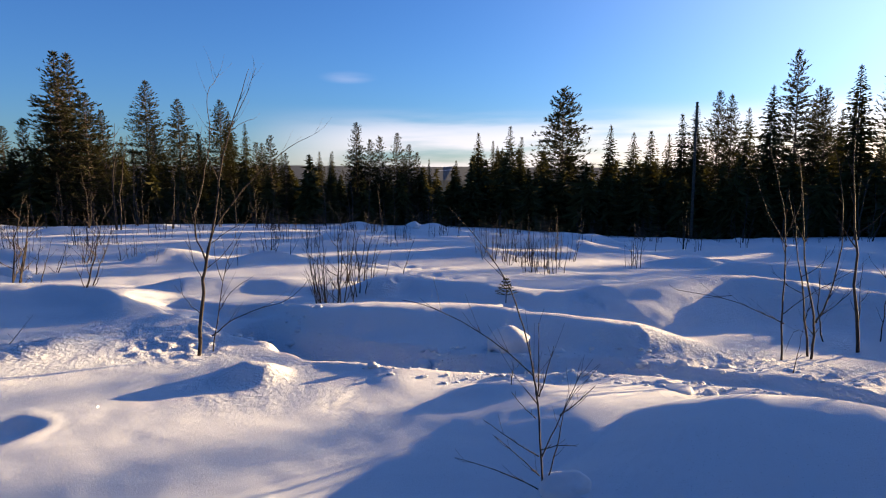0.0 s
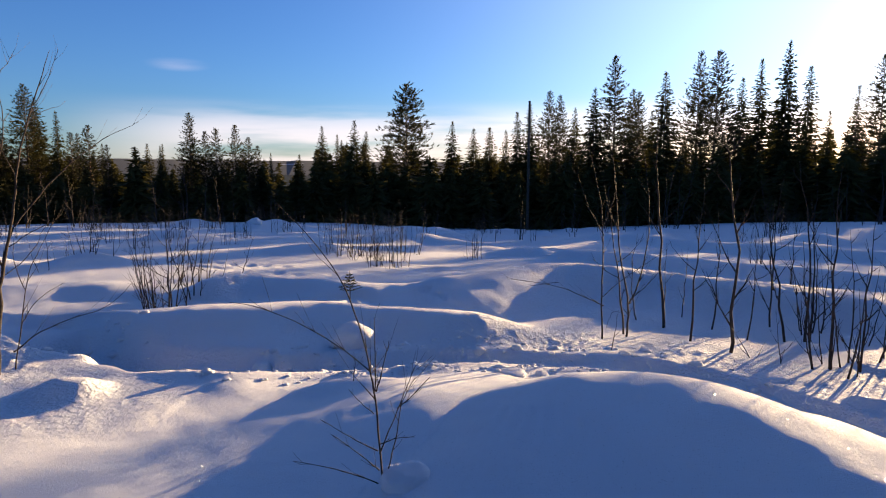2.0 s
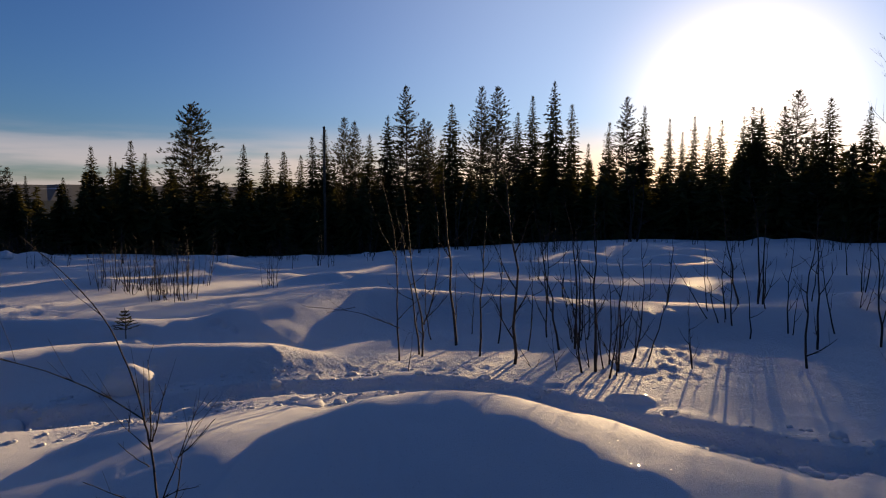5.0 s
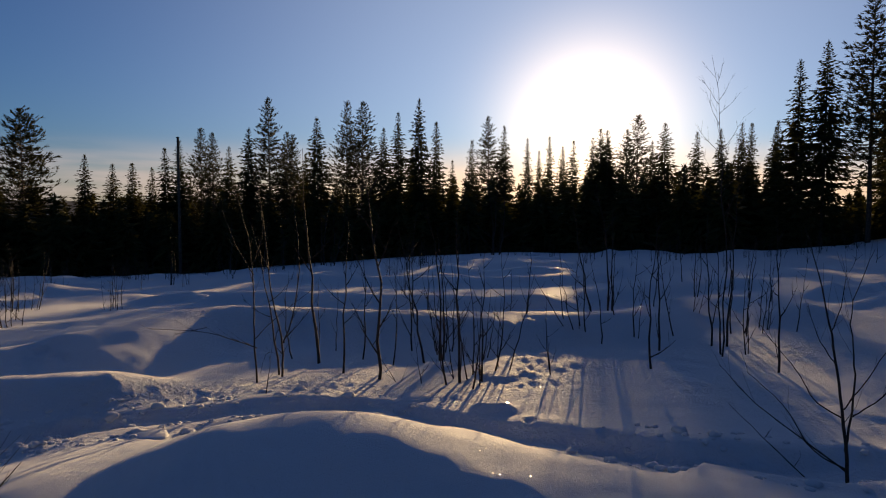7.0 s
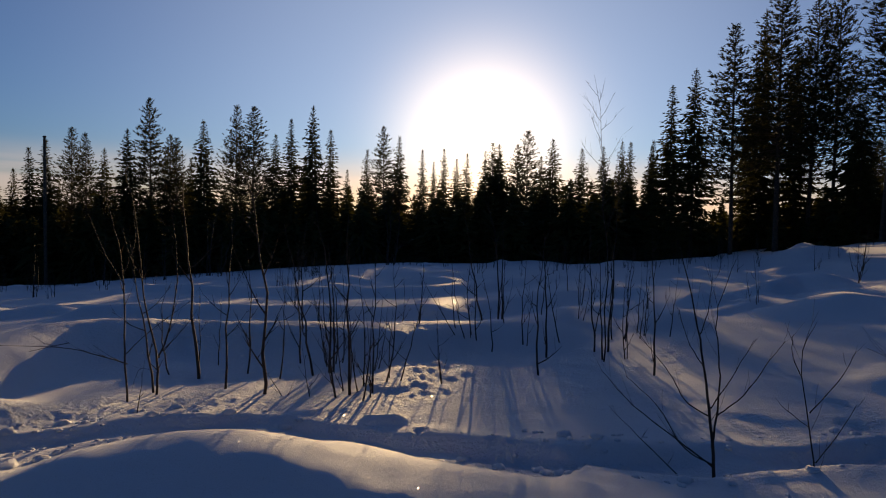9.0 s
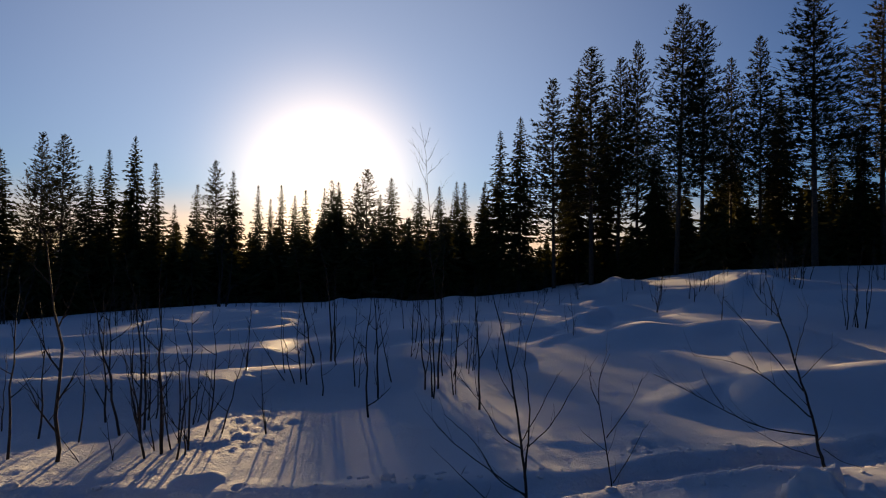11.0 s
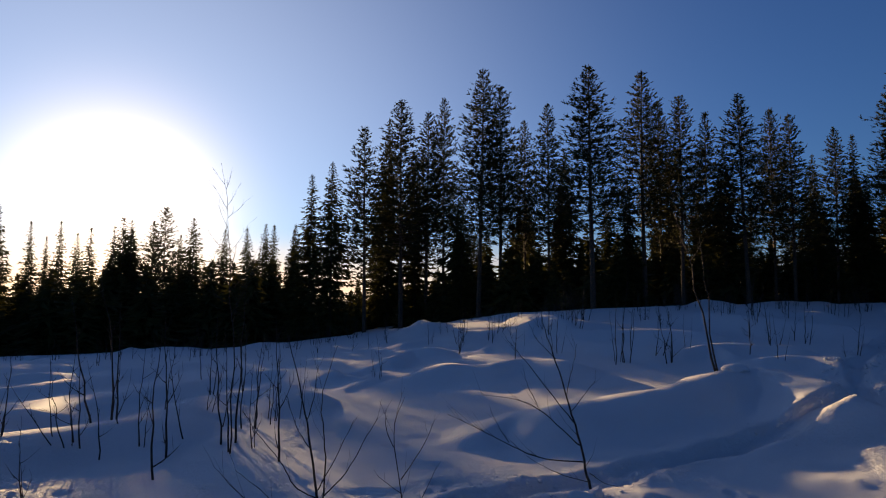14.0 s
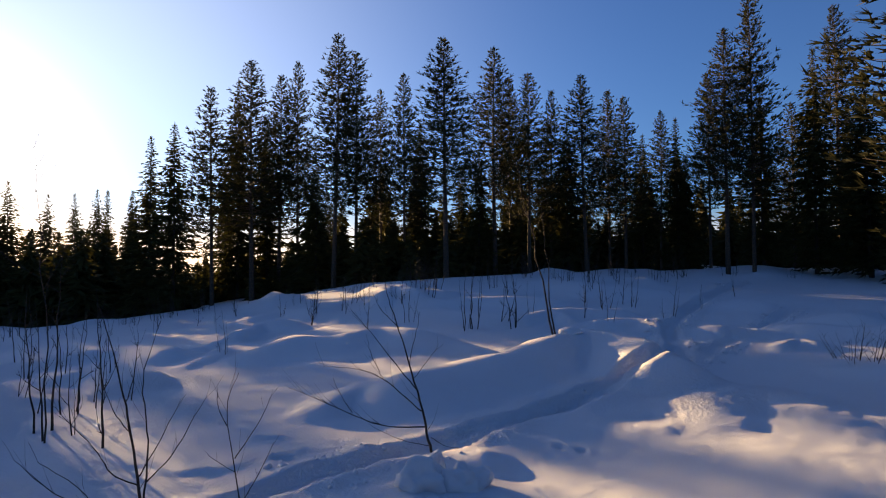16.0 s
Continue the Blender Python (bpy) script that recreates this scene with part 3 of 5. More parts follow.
def hill_material():
    m, t, b = material("far_forest", 0.9)
    co = wire(t, "ShaderNodeTexCoord").outputs["Object"]
    flat = wire(t, "ShaderNodeVectorMath", operation="MULTIPLY", in_0=co, in_1=(0.004, 0.004, 0.06))
    n = wire(t, "ShaderNodeTexNoise", in_0=flat.outputs[0], in_2=1.3, in_3=4.0)
    t.links.new(blend(t, ramp(t, n.outputs[0], 0.66, 0.70), (0.030, 0.040, 0.045, 1), (0.75, 0.77, 0.82, 1)), b.inputs["Base Color"])
    return m


def far_hills():
    """A wooded ridge far off, with open snow on its slopes."""
    b = Build()
    steps = 360
    for row, (dist, z0) in enumerate(((1500, -70), (1900, -38), (2400, 0), (2700, -40))):
        for i in range(steps + 1):
            az = 120 - 300 * i / steps
            x, y = polar(az, dist)
            up = 18 + 5 * float(grain(az, 0, 14, 5)) + 1.2 * float(grain(az, 0, 0.9, 6)) if row == 2 else 0
            b.v.append((x, y, z0 + up))
    for row in range(3):
        for i in range(steps):
            a = row * (steps + 1) + i
            b.f.append((a, a + 1, a + steps + 2, a + steps + 1))
    ob = b.out("backdrop", hill_material())
    return tagged(ob, "distant dark wooded ridge with snowy clearings", "distant hills", kind="structure")


far_hills()

# ---- conifers ----
def twig_spray(b, rng, at, way, length, width, count, fan=0.9):
    """A spray of thin needle-bearing twigs round the direction way."""
    side = way.cross(Vector((0, 0, 1)))
    side = side.normalized() if side.length > 1e-4 else Vector((1, 0, 0))
    up = side.cross(way).normalized()
    for _ in range(count):
        d = (way * rng.uniform(0.5, 1.0) + side * rng.uniform(-fan, fan) + up * rng.uniform(-0.55 * fan, 0.4 * fan)).normalized()
        l = length * rng.uniform(0.55, 1.15)
        flat = d.cross(Vector((rng.uniform(-1, 1), rng.uniform(-1, 1), rng.uniform(-1, 1)))).normalized() * width * rng.uniform(0.6, 1.2)
        s = at + d * (l * -0.15)
        b.tri(s - flat, s + flat, at + d * l)


def spruce(seed, high=10.0, wide=1.5, bare=0.04, dense=34, coarse=1.0):
    """Narrow spruce: short drooping branches all the way up, close-set, to a thin spire."""
    rng = random.Random(seed)
    tree = new("spruce_tree")
    t = Build()
    bow = rng.uniform(-0.1, 0.1)

    def spine(u):
        return Vector((bow * math.sin(2.2 * u), 0.05 * math.sin(3 * u + seed), high * u))

    pts = [spine(u) for u in (0, 0.25, 0.5, 0.75, 1.0)]
    pts[0].z = -0.6
    t.tube(pts, [0.011 * high, 0.009 * high, 0.006 * high, 0.0035 * high, 0.004], 7)
    t.out("trunk", SPRUCE_BARK, tree)
    c = Build()
    lumps = [(rng.uniform(0.05, 0.95), rng.uniform(0, 6.3), rng.uniform(-0.22, 0.2)) for _ in range(26)]
    count = int(high * dense)
    a = rng.uniform(0, 6.3)
    for k in range(count):
        u = bare + (0.985 - bare) * ((k + rng.random()) / count) ** 0.92
        a += 2.4 + rng.uniform(-0.4, 0.4)
        swell = 1 + sum(d * math.exp(-((u - lu) / 0.035) ** 2) * max(0.0, math.cos(a - la)) for lu, la, d in lumps)
        l = wide * (0.90 * (1 - u) ** 0.76 + 0.05 * (1 - u) + 0.016) * swell * rng.uniform(0.62, 1.08)
        droop = rng.uniform(-0.5, -0.05) + max(0.0, u - 0.72) * 2.6
        way = Vector((math.cos(a), math.sin(a), droop)).normalized()
        root = spine(u)
        twig_spray(c, rng, root + way * (l * 0.2), way, min(0.34, 0.5 * l) * coarse, min(0.10, 0.10 * l + 0.02) * coarse, 2)
        m = max(1, int(l / (0.27 * coarse) + 0.6))
        for i in range(m):
            f = (i + 0.75) / m
            p = root + way * (l * f * 0.9) + Vector((0, 0, 0.16 * l * f * f))
            twig_spray(c, rng, p, way, max(0.10, min(0.36, l * 0.42)) * coarse, min(0.062, 0.022 + 0.045 * l) * coarse, 5)
    for _ in range(3):
        twig_spray(c, rng, spine(0.97), Vector((0, 0, 1)), high * 0.035, 0.035, 3, 0.4)
    c.out("crown", SPRUCE_GREEN, tree)
    return tree


def pine(seed, high=12.0, wide=1.8, crown=0.35, bush=1.0, flat_top=0.0):
    """Scots pine: bare lower stem, columnar crown of short limbs thick with needle tufts."""
    rng = random.Random(seed)
    tree = new("pine_tree")
    t = Build()
    sway = [rng.uniform(-0.12, 0.12) for _ in range(4)]

    def spine(u):
        return Vector((sway[0] * math.sin(2.5 * u) + sway[1] * u * u, sway[2] * math.sin(2 * u) + sway[3] * u, high * u))

    us = [0, 0.15, 0.3, 0.45, 0.6, 0.75, 0.88, 1.0]
    pts = [spine(u) for u in us]
    pts[0].z = -0.6
    t.tube(pts, [0.0095 * high * (1 - 0.93 * u) for u in us], 7)
    c = Build()
    lumps = [(rng.uniform(crown, 0.97), rng.uniform(0, 6.3), rng.uniform(-0.28, 0.24)) for _ in range(22)]
    count = int(high * (1 - crown * 0.7) * 31)
    a = rng.uniform(0, 6.3)
    for k in range(count):
        z = crown * 0.7 + (0.985 - crown * 0.7) * (k + rng.random()) / count
        body = min(1.0, max(0.0, (z - crown * 0.7) / 0.16))
        if rng.random() > 0.2 + 0.8 * body:
            continue
        a += 2.4 + rng.uniform(-0.5, 0.5)
        top = (1 - z) / (1 - crown)
        swell = 1 + sum(d * math.exp(-((z - lz) / 0.04) ** 2) * max(0.0, math.cos(a - la)) for lz, la, d in lumps)
        l = wide * (min(1.0, top * (1.02 + 1.3 * flat_top)) ** (0.74 - 0.3 * flat_top) * 0.96 + 0.012) * (0.55 + 0.45 * body) * swell * rng.uniform(0.55, 1.08)
        lift = rng.uniform(-0.25, 0.3) + max(0, z - 0.72) * 1.8
        root = spine(z)
        way = Vector((math.cos(a), math.sin(a), lift)).normalized()
        tip = root + way * l + Vector((0, 0, 0.14 * l))
        t.tube([root, root + way * (l * 0.55), tip], [0.014 + 0.008 * l, 0.011, 0.005], 3)
        twig_spray(c, rng, root + (tip - root) * 0.3, way, min(0.3, 0.45 * l), min(0.06, 0.07 * l), 2)
        m = max(2, int(l / 0.25 * bush + 0.5))
        for i in range(m):
            u = 0.3 + 0.74 * (i + 0.7) / m
            p = root + (tip - root) * u + Vector((rng.uniform(-1, 1), rng.uniform(-1, 1), rng.uniform(-0.5, 0.7))) * (0.04 + 0.11 * l)
            d = (way + Vector((rng.uniform(-0.6, 0.6), rng.uniform(-0.6, 0.6), rng.uniform(0.2, 1.1)))).normalized()
            twig_spray(c, rng, p, d, min(0.28, 0.10 + 0.18 * l), 0.031, 6, 0.8)
    for _ in range(3):
        twig_spray(c, rng, spine(0.975), Vector((rng.uniform(-0.2, 0.2), rng.uniform(-0.2, 0.2), 1)).normalized(), 0.26, 0.03, 4)
    t.out("trunk", PINE_BARK, tree)
    c.out("crown", PINE_GREEN, tree)
    return tree


STOCK = {}


def stock(key, maker, **more):
    """Models of one kind, made once; the first use takes the model itself."""
    STOCK[key] = dict(models=[(maker(**dict(more, seed=s)), more.get("high")) for s in range(5)], used=0)


for key, maker, more in (
    ("spruce", spruce, dict(high=10.0, wide=2.1)),
    ("slim", spruce, dict(high=10.0, wide=1.65)),
    ("bushy", spruce, dict(high=5.0, wide=1.35, dense=22, coarse=1.7)),
    ("pine", pine, dict(high=12.0, wide=2.2, crown=0.32, bush=1.3)),
    ("tall", pine, dict(high=14.0, wide=2.35, crown=0.38, bush=1.25)),
    ("broad", pine, dict(high=10.0, wide=2.35, crown=0.2, bush=1.7, flat_top=0.4)),
    ("young", pine, dict(high=8.0, wide=2.0, crown=0.06, bush=1.15)),
):
    stock(key, maker, **more)

WORDS = {"spruce": "dark green spruce, branches nearly to the snow", "slim": "slim pointed dark spruce at the clearing's edge", "bushy": "young bushy spruce among taller trees",
         "pine": "tall dark pine with open crown, backlit", "tall": "tall slender pine with long bare trunk", "broad": "broad-crowned old pine standing above the rest", "young": "young pine with needles down to the snow"}
tree_rng = random.Random(77)


def tree(kind, az, dist, high, wide=1.0, group="trees round the clearing"):
    """A tree of that height at an azimuth and distance."""
    s = STOCK[kind]
    model, tall = s["models"][s["used"] % 5]
    x, y = polar(az, dist)
    m = pose(x, y, surface(x, y) - 0.05, 0, 0, tree_rng.uniform(0, 360)) @ Matrix.Diagonal((wide * high / tall, wide * high / tall, high / tall, 1))
    if s["used"] < 5:
        ob = model
        ob.matrix_basis = m
    else:
        twin = s["models"][s["used"] % 5][0]
        keep = twin.matrix_basis.copy()
        twin.matrix_basis = Matrix()
        ob = copy_thing(twin, m)
        twin.matrix_basis = keep
    s["used"] += 1
    return tagged(ob, WORDS[kind], "pine" if kind in ("pine", "tall", "broad", "young") else "spruce", group)

# the trees one by one, round the clearing
tree("young", 34.31, 50.3, 6.6)
tree("young", 33.11, 47.3, 6.8)
tree("young", 31.29, 46.3, 10.8, 1.10)
tree("young", 30.67, 45.3, 9.2, 1.10)
tree("young", 29.78, 48.3, 11.1, 1.15)
tree("young", 28.88, 44.3, 8.1, 1.20)
tree("young", 27.88, 45.3, 7.3)
tree("spruce", 26.56, 50.3, 6.3)
tree("pine", 24.86, 56.3, 10.9, 1.20)
tree("young", 24.07, 52.3, 7.2)
tree("pine", 22.36, 58.3, 10.5, 1.30)
tree("young", 20.88, 53.3, 7.1)
tree("pine", 19.21, 54.3, 9.9, 1.20)
tree("spruce", 18.35, 56.3, 9.4)
tree("slim", 17.15, 52.3, 7.9)
tree("young", 16.16, 55.3, 6.8)
tree("young", 14.96, 50.3, 6.8)
tree("young", 13.82, 48.3, 5.3, 0.80)
tree("slim", 9.95, 47.3, 5.2)
tree("pine", 7.69, 50.3, 8.0)
tree("young", 6.72, 50.3, 6.7)
tree("young", 5.62, 49.3, 6.8)
tree("young", 4.22, 51.3, 7.4)
tree("young", 3.13, 50.3, 6.4)
tree("young", 2.32, 52.3, 6.0)
tree("slim", -3.07, 54.3, 8.0, 1.40)
tree("slim", -4.84, 56.3, 7.2)
tree("slim", -5.91, 55.3, 8.8, 1.40)
tree("slim", -7.07, 58.3, 8.3, 1.30)
tree("broad", -10.66, 56.3, 12.3)
tree("slim", -14.71, 58.3, 9.5, 1.50)
tree("slim", -16.55, 60.3, 9.2, 1.50)
tree("slim", -18.05, 58.3, 9.1, 1.50)
tree("slim", -19.42, 60.3, 9.0, 1.30)
tree("slim", -20.36, 57.3, 10.3, 1.30)
tree("slim", -21.60, 56.3, 10.8, 1.30)
tree("pine", -23.17, 60.3, 12.5)
tree("pine", -24.23, 58.3, 11.8, 0.80)
tree("spruce", -25.32, 58.3, 10.6)
tree("spruce", -27.10, 55.3, 11.6, 1.10)
tree("pine", -28.65, 57.3, 14.6)
tree("pine", -29.99, 60.3, 12.2)
tree("pine", -30.66, 56.3, 11.2, 0.90)
tree("spruce", -31.80, 60.4, 10.0)
tree("spruce", -32.81, 55.3, 12.4, 1.10)
tree("pine", -35.32, 58.4, 14.4, 0.90)
tree("pine", -36.61, 56.4, 13.9, 1.10)
tree("spruce", -38.63, 58.4, 11.9)
tree("slim", -39.83, 60.4, 13.7, 1.10)
tree("spruce", -41.09, 62.4, 10.6)
tree("spruce", -41.83, 55.4, 13.7, 0.90)
tree("slim", -43.36, 58.4, 12.3, 1.10)
tree("slim", -44.74, 60.4, 9.0)
tree("slim", -46.58, 58.4, 10.5, 1.10)
tree("pine", -47.94, 56.4, 12.2)
tree("spruce", -49.40, 57.4, 11.5, 0.90)
tree("slim", -51.52, 58.5, 10.5, 0.95)
tree("slim", -52.56, 62.5, 10.0, 0.95)
tree("slim", -53.42, 60.5, 11.0, 0.95)
tree("spruce", -54.54, 62.5, 10.4, 0.95)
tree("slim", -55.41, 58.5, 10.2, 1.25)
tree("slim", -57.11, 57.5, 10.3, 1.25)
# next two spruces are added in the sun's glare to shade the near snow
tree("spruce", -57.65, 59.5, 11.4, 1.40)
tree("spruce", -58.20, 61.0, 11.5, 1.40)
tree("slim", -58.33, 58.5, 10.3, 1.25)
tree("pine", -59.76, 60.5, 11.4)
tree("pine", -60.89, 56.4, 11.8, 1.20)
tree("slim", -62.06, 60.4, 10.2, 1.25)
tree("spruce", -63.02, 56.4, 11.0, 1.20)
tree("spruce", -65.55, 56.4, 10.1)
tree("spruce", -67.32, 55.4, 10.0, 0.90)
tree("spruce", -68.88, 52.4, 9.8, 0.90)
tree("slim", -69.58, 54.4, 10.1)
tree("spruce", -71.32, 50.4, 8.9, 0.90)
tree("slim", -71.55, 48.4, 8.9, 1.20)
tree("slim", -72.74, 42.4, 11.1, 1.20)
tree("spruce", -74.59, 40.4, 11.2)
tree("pine", -77.64, 38.4, 12.6, 1.10)
tree("spruce", -78.79, 44.4, 7.9)
tree("spruce", -79.68, 42.4, 14.2, 0.80)
tree("tall", -80.85, 37.4, 13.8, 1.20)
tree("spruce", -82.13, 42.4, 11.6)
tree("pine", -83.04, 40.4, 13.8)
tree("tall", -84.68, 40.4, 14.5, 0.80)
tree("bushy", -86.10, 36.4, 6.7)
tree("spruce", -86.32, 35.3, 6.6)
tree("tall", -87.76, 33.3, 13.5, 1.10)
tree("tall", -89.76, 34.3, 12.7)
tree("tall", -92.00, 35.3, 10.9, 0.90)
tree("pine", -94.07, 33.3, 11.1, 0.90)
tree("spruce", -95.59, 34.3, 8.6)
tree("tall", -97.87, 29.3, 11.4, 1.30)
tree("spruce", -100.83, 31.3, 6.2)
tree("tall", -102.30, 31.3, 11.5, 1.20)
tree("pine", -103.66, 34.3, 10.8, 0.80)
tree("pine", -105.28, 31.3, 10.0, 1.10)
tree("pine", -107.22, 33.2, 9.6, 0.90)
tree("spruce", -108.77, 32.2, 7.7, 1.10)
tree("tall", -110.32, 31.2, 9.7, 1.20)
tree("pine", -112.30, 33.2, 9.4, 0.90)
tree("pine", -113.62, 32.2, 8.7, 1.10)
tree("spruce", -115.11, 34.2, 7.2)
tree("pine", -116.48, 33.2, 8.1, 0.90)
tree("slim", -117.98, 33.2, 7.6, 1.20)
tree("spruce", -118.65, 33.2, 5.7)
tree("tall", -120.40, 32.3, 9.4, 0.90)
tree("tall", -121.68, 30.3, 10.9, 1.10)
tree("pine", -123.61, 30.3, 12.4, 0.80)
tree("spruce", -124.37, 32.3, 7.8)
tree("pine", -126.58, 33.3, 7.8, 1.20)
tree("spruce", -128.03, 31.3, 9.8, 0.90)
tree("tall", -129.65, 33.3, 12.0, 0.90)
tree("spruce", -130.35, 34.3, 7.4, 1.20)
tree("spruce", -131.46, 30.3, 8.4, 1.20)
tree("spruce", -133.79, 28.3, 7.2)
tree("pine", -134.67, 30.2, 10.7)
tree("tall", -135.72, 9.7, 7.9, 1.15)
tree("tall", -136.54, 32.2, 9.5)

# the wood behind, row on row
wood_rng = random.Random(5)
for row in range(2):
    az = 44.0
    while az > -140:
        e = float(spans(az, EDGE))
        left = az > -70
        dist = e + 20 + row * 6 + wood_rng.uniform(-3, 3)
        low, top = (6.0, 8.6) if left else (5.5, 10.0)
        if left or (az < -87 and wood_rng.random() < 0.75):
            tree(wood_rng.choice(("slim", "spruce", "pine") if left else ("tall", "spruce", "pine")), az, dist, wood_rng.uniform(low, top), wood_rng.uniform(0.95, 1.4), "trees of the wood behind")
        az -= wood_rng.uniform(3.0, 5.0)


# trees behind the standing place close the clearing
for row in range(1):
    az = 46.0
    while az < 218:
        tree(wood_rng.choice(("slim", "spruce", "slim")), az, 27 + 7 * row + wood_rng.uniform(-2, 3), wood_rng.uniform(9, 14), 1.1, "trees of the wood behind")
        az += wood_rng.uniform(4.0, 7.0)


def thicket():
    """The low growth under the trees: hundreds of small spruces, joined."""
    shapes = []
    for model, tall in STOCK["bushy"]["models"]:
        me = next(c for c in model.children if c.name.startswith("crown")).data
        co = np.empty(len(me.vertices) * 3)
        me.vertices.foreach_get("co", co)
        tri = co.reshape(-1, 3, 3)[::3]
        mid = tri.mean(1, keepdims=True)
        shapes.append((mid + (tri - mid) * 1.85).reshape(-1, 3))
    rng = random.Random(9)
    clouds = []
    for row in range(3):
        az = 44.0
        while az > -140:
            e = float(spans(az, EDGE))
            left = az > -70
            dist = e + 4.5 + row * 4.5 + rng.uniform(-2, 2.5)
            high = rng.uniform(*((3.0, 5.2) if az > -2.5 else (4.4, 6.3) if left else (1.8, 3.1) if az > -87 else (2.0, 3.5)))
            x, y = polar(az, dist)
            s, wide, a = high / 5.0, rng.uniform(0.95, 1.4), rng.uniform(0, 6.3)
            co = shapes[rng.randrange(5)]
            turned = np.stack([(co[:, 0] * math.cos(a) - co[:, 1] * math.sin(a)) * s * wide + x, (co[:, 0] * math.sin(a) + co[:, 1] * math.cos(a)) * s * wide + y, co[:, 2] * s + surface(x, y) - 0.1], -1)
            clouds.append(turned)
            az -= rng.uniform(1.2, 2.1)
    for row in range(3):
        az = 44.0
        while az > -140:
            e = float(spans(az, EDGE))
            left = az > -72
            dist = e + (26 + row * 8 if left else 9 + row * 6) + rng.uniform(-2.5, 2.5)
            high = rng.uniform(*((4.6, 6.6) if az > -2.5 else (6.6, 9.0) if left else (2.4, 4.2) if az > -87 else (3.2, 6.0)))
            x, y = polar(az, dist)
            s, wide, a = high / 5.0, rng.uniform(0.8, 1.1), rng.uniform(0, 6.3)
            co = shapes[rng.randrange(5)]
            clouds.append(np.stack([(co[:, 0] * math.cos(a) - co[:, 1] * math.sin(a)) * s * wide + x, (co[:, 0] * math.sin(a) + co[:, 1] * math.cos(a)) * s * wide + y, co[:, 2] * s + surface(x, y) - 0.1], -1))
            az -= rng.uniform(1.5, 2.4)
    co = np.concatenate(clouds)
    me = bpy.data.meshes.new("spruce_thicket")
    me.vertices.add(len(co))
    me.vertices.foreach_set("co", co.ravel())
    me.loops.add(len(co))
    me.loops.foreach_set("vertex_index", np.arange(len(co)))
    me.polygons.add(len(co) // 3)
    me.polygons.foreach_set("loop_start", np.arange(0, len(co), 3))
    me.update(calc_edges=True)
    me.materials.append(SPRUCE_GREEN)
    return tagged(new("spruce_thicket", me), "dense low spruce growth under the trees", "thicket", kind="stuff")


thicket()
for kind, s in STOCK.items():
    for model, tall in s["models"][s["used"]:]:
        for ob in (*model.children_recursive, model):
            bpy.data.objects.remove(ob)

# ---- bare birch saplings ----
def crooked(rng, a, b, bend, steps, jitter):
    """A bowed, slightly kinked line from a to b."""
    a, b = Vector(a), Vector(b)
    out = []
    for i in range(steps + 1):
        u = i / steps
        p = a.lerp(b, u) + bend * (4 * u * (1 - u))
        if 0 < i < steps:
            p += Vector((rng.uniform(-1, 1), rng.uniform(-1, 1), rng.uniform(-0.4, 0.4))) * jitter
        out.append(p)
    return out


def limb(rng, parent, root, way, length, thick, twigs):
    """A side branch with its twigs, one part."""
    b = Build()
    rise = Vector((0, 0, 0.25 * length))
    line = crooked(rng, root, root + way * length + rise * 0.5, -rise * 0.25, 4, 0.02 * length)
    b.tube(line, [thick * (1 - 0.8 * i / 4) for i in range(5)], 3)
    for _ in range(twigs):
        i = rng.randint(1, 4)
        p = line[i]
        d = (way + Vector((rng.uniform(-0.9, 0.9), rng.uniform(-0.9, 0.9), rng.uniform(-0.1, 0.9)))).normalized()
        l = length * rng.uniform(0.15, 0.45)
        side = d.orthogonal().normalized() * thick * 0.3
        n = len(b.v)
        for q, s in ((p + d * l * 0.5, 1.0), (p + d * l + Vector((0, 0, 0.08 * l)), 0.4)):
            for k in range(3):
                b.v.append(tuple(q + Matrix.Rotation(2.094 * k, 3, d) @ side * s))
        ring = [i * 3, i * 3 + 1, i * 3 + 2]
        for k in range(3):
            j = (k + 1) % 3
            b.f += [(ring[k], ring[j], n + j, n + k), (n + k, n + j, n + 3 + j, n + 3 + k)]
        b.f.append((n + 3, n + 4, n + 5))
    return b.out("branch", BIRCH_BARK, parent)


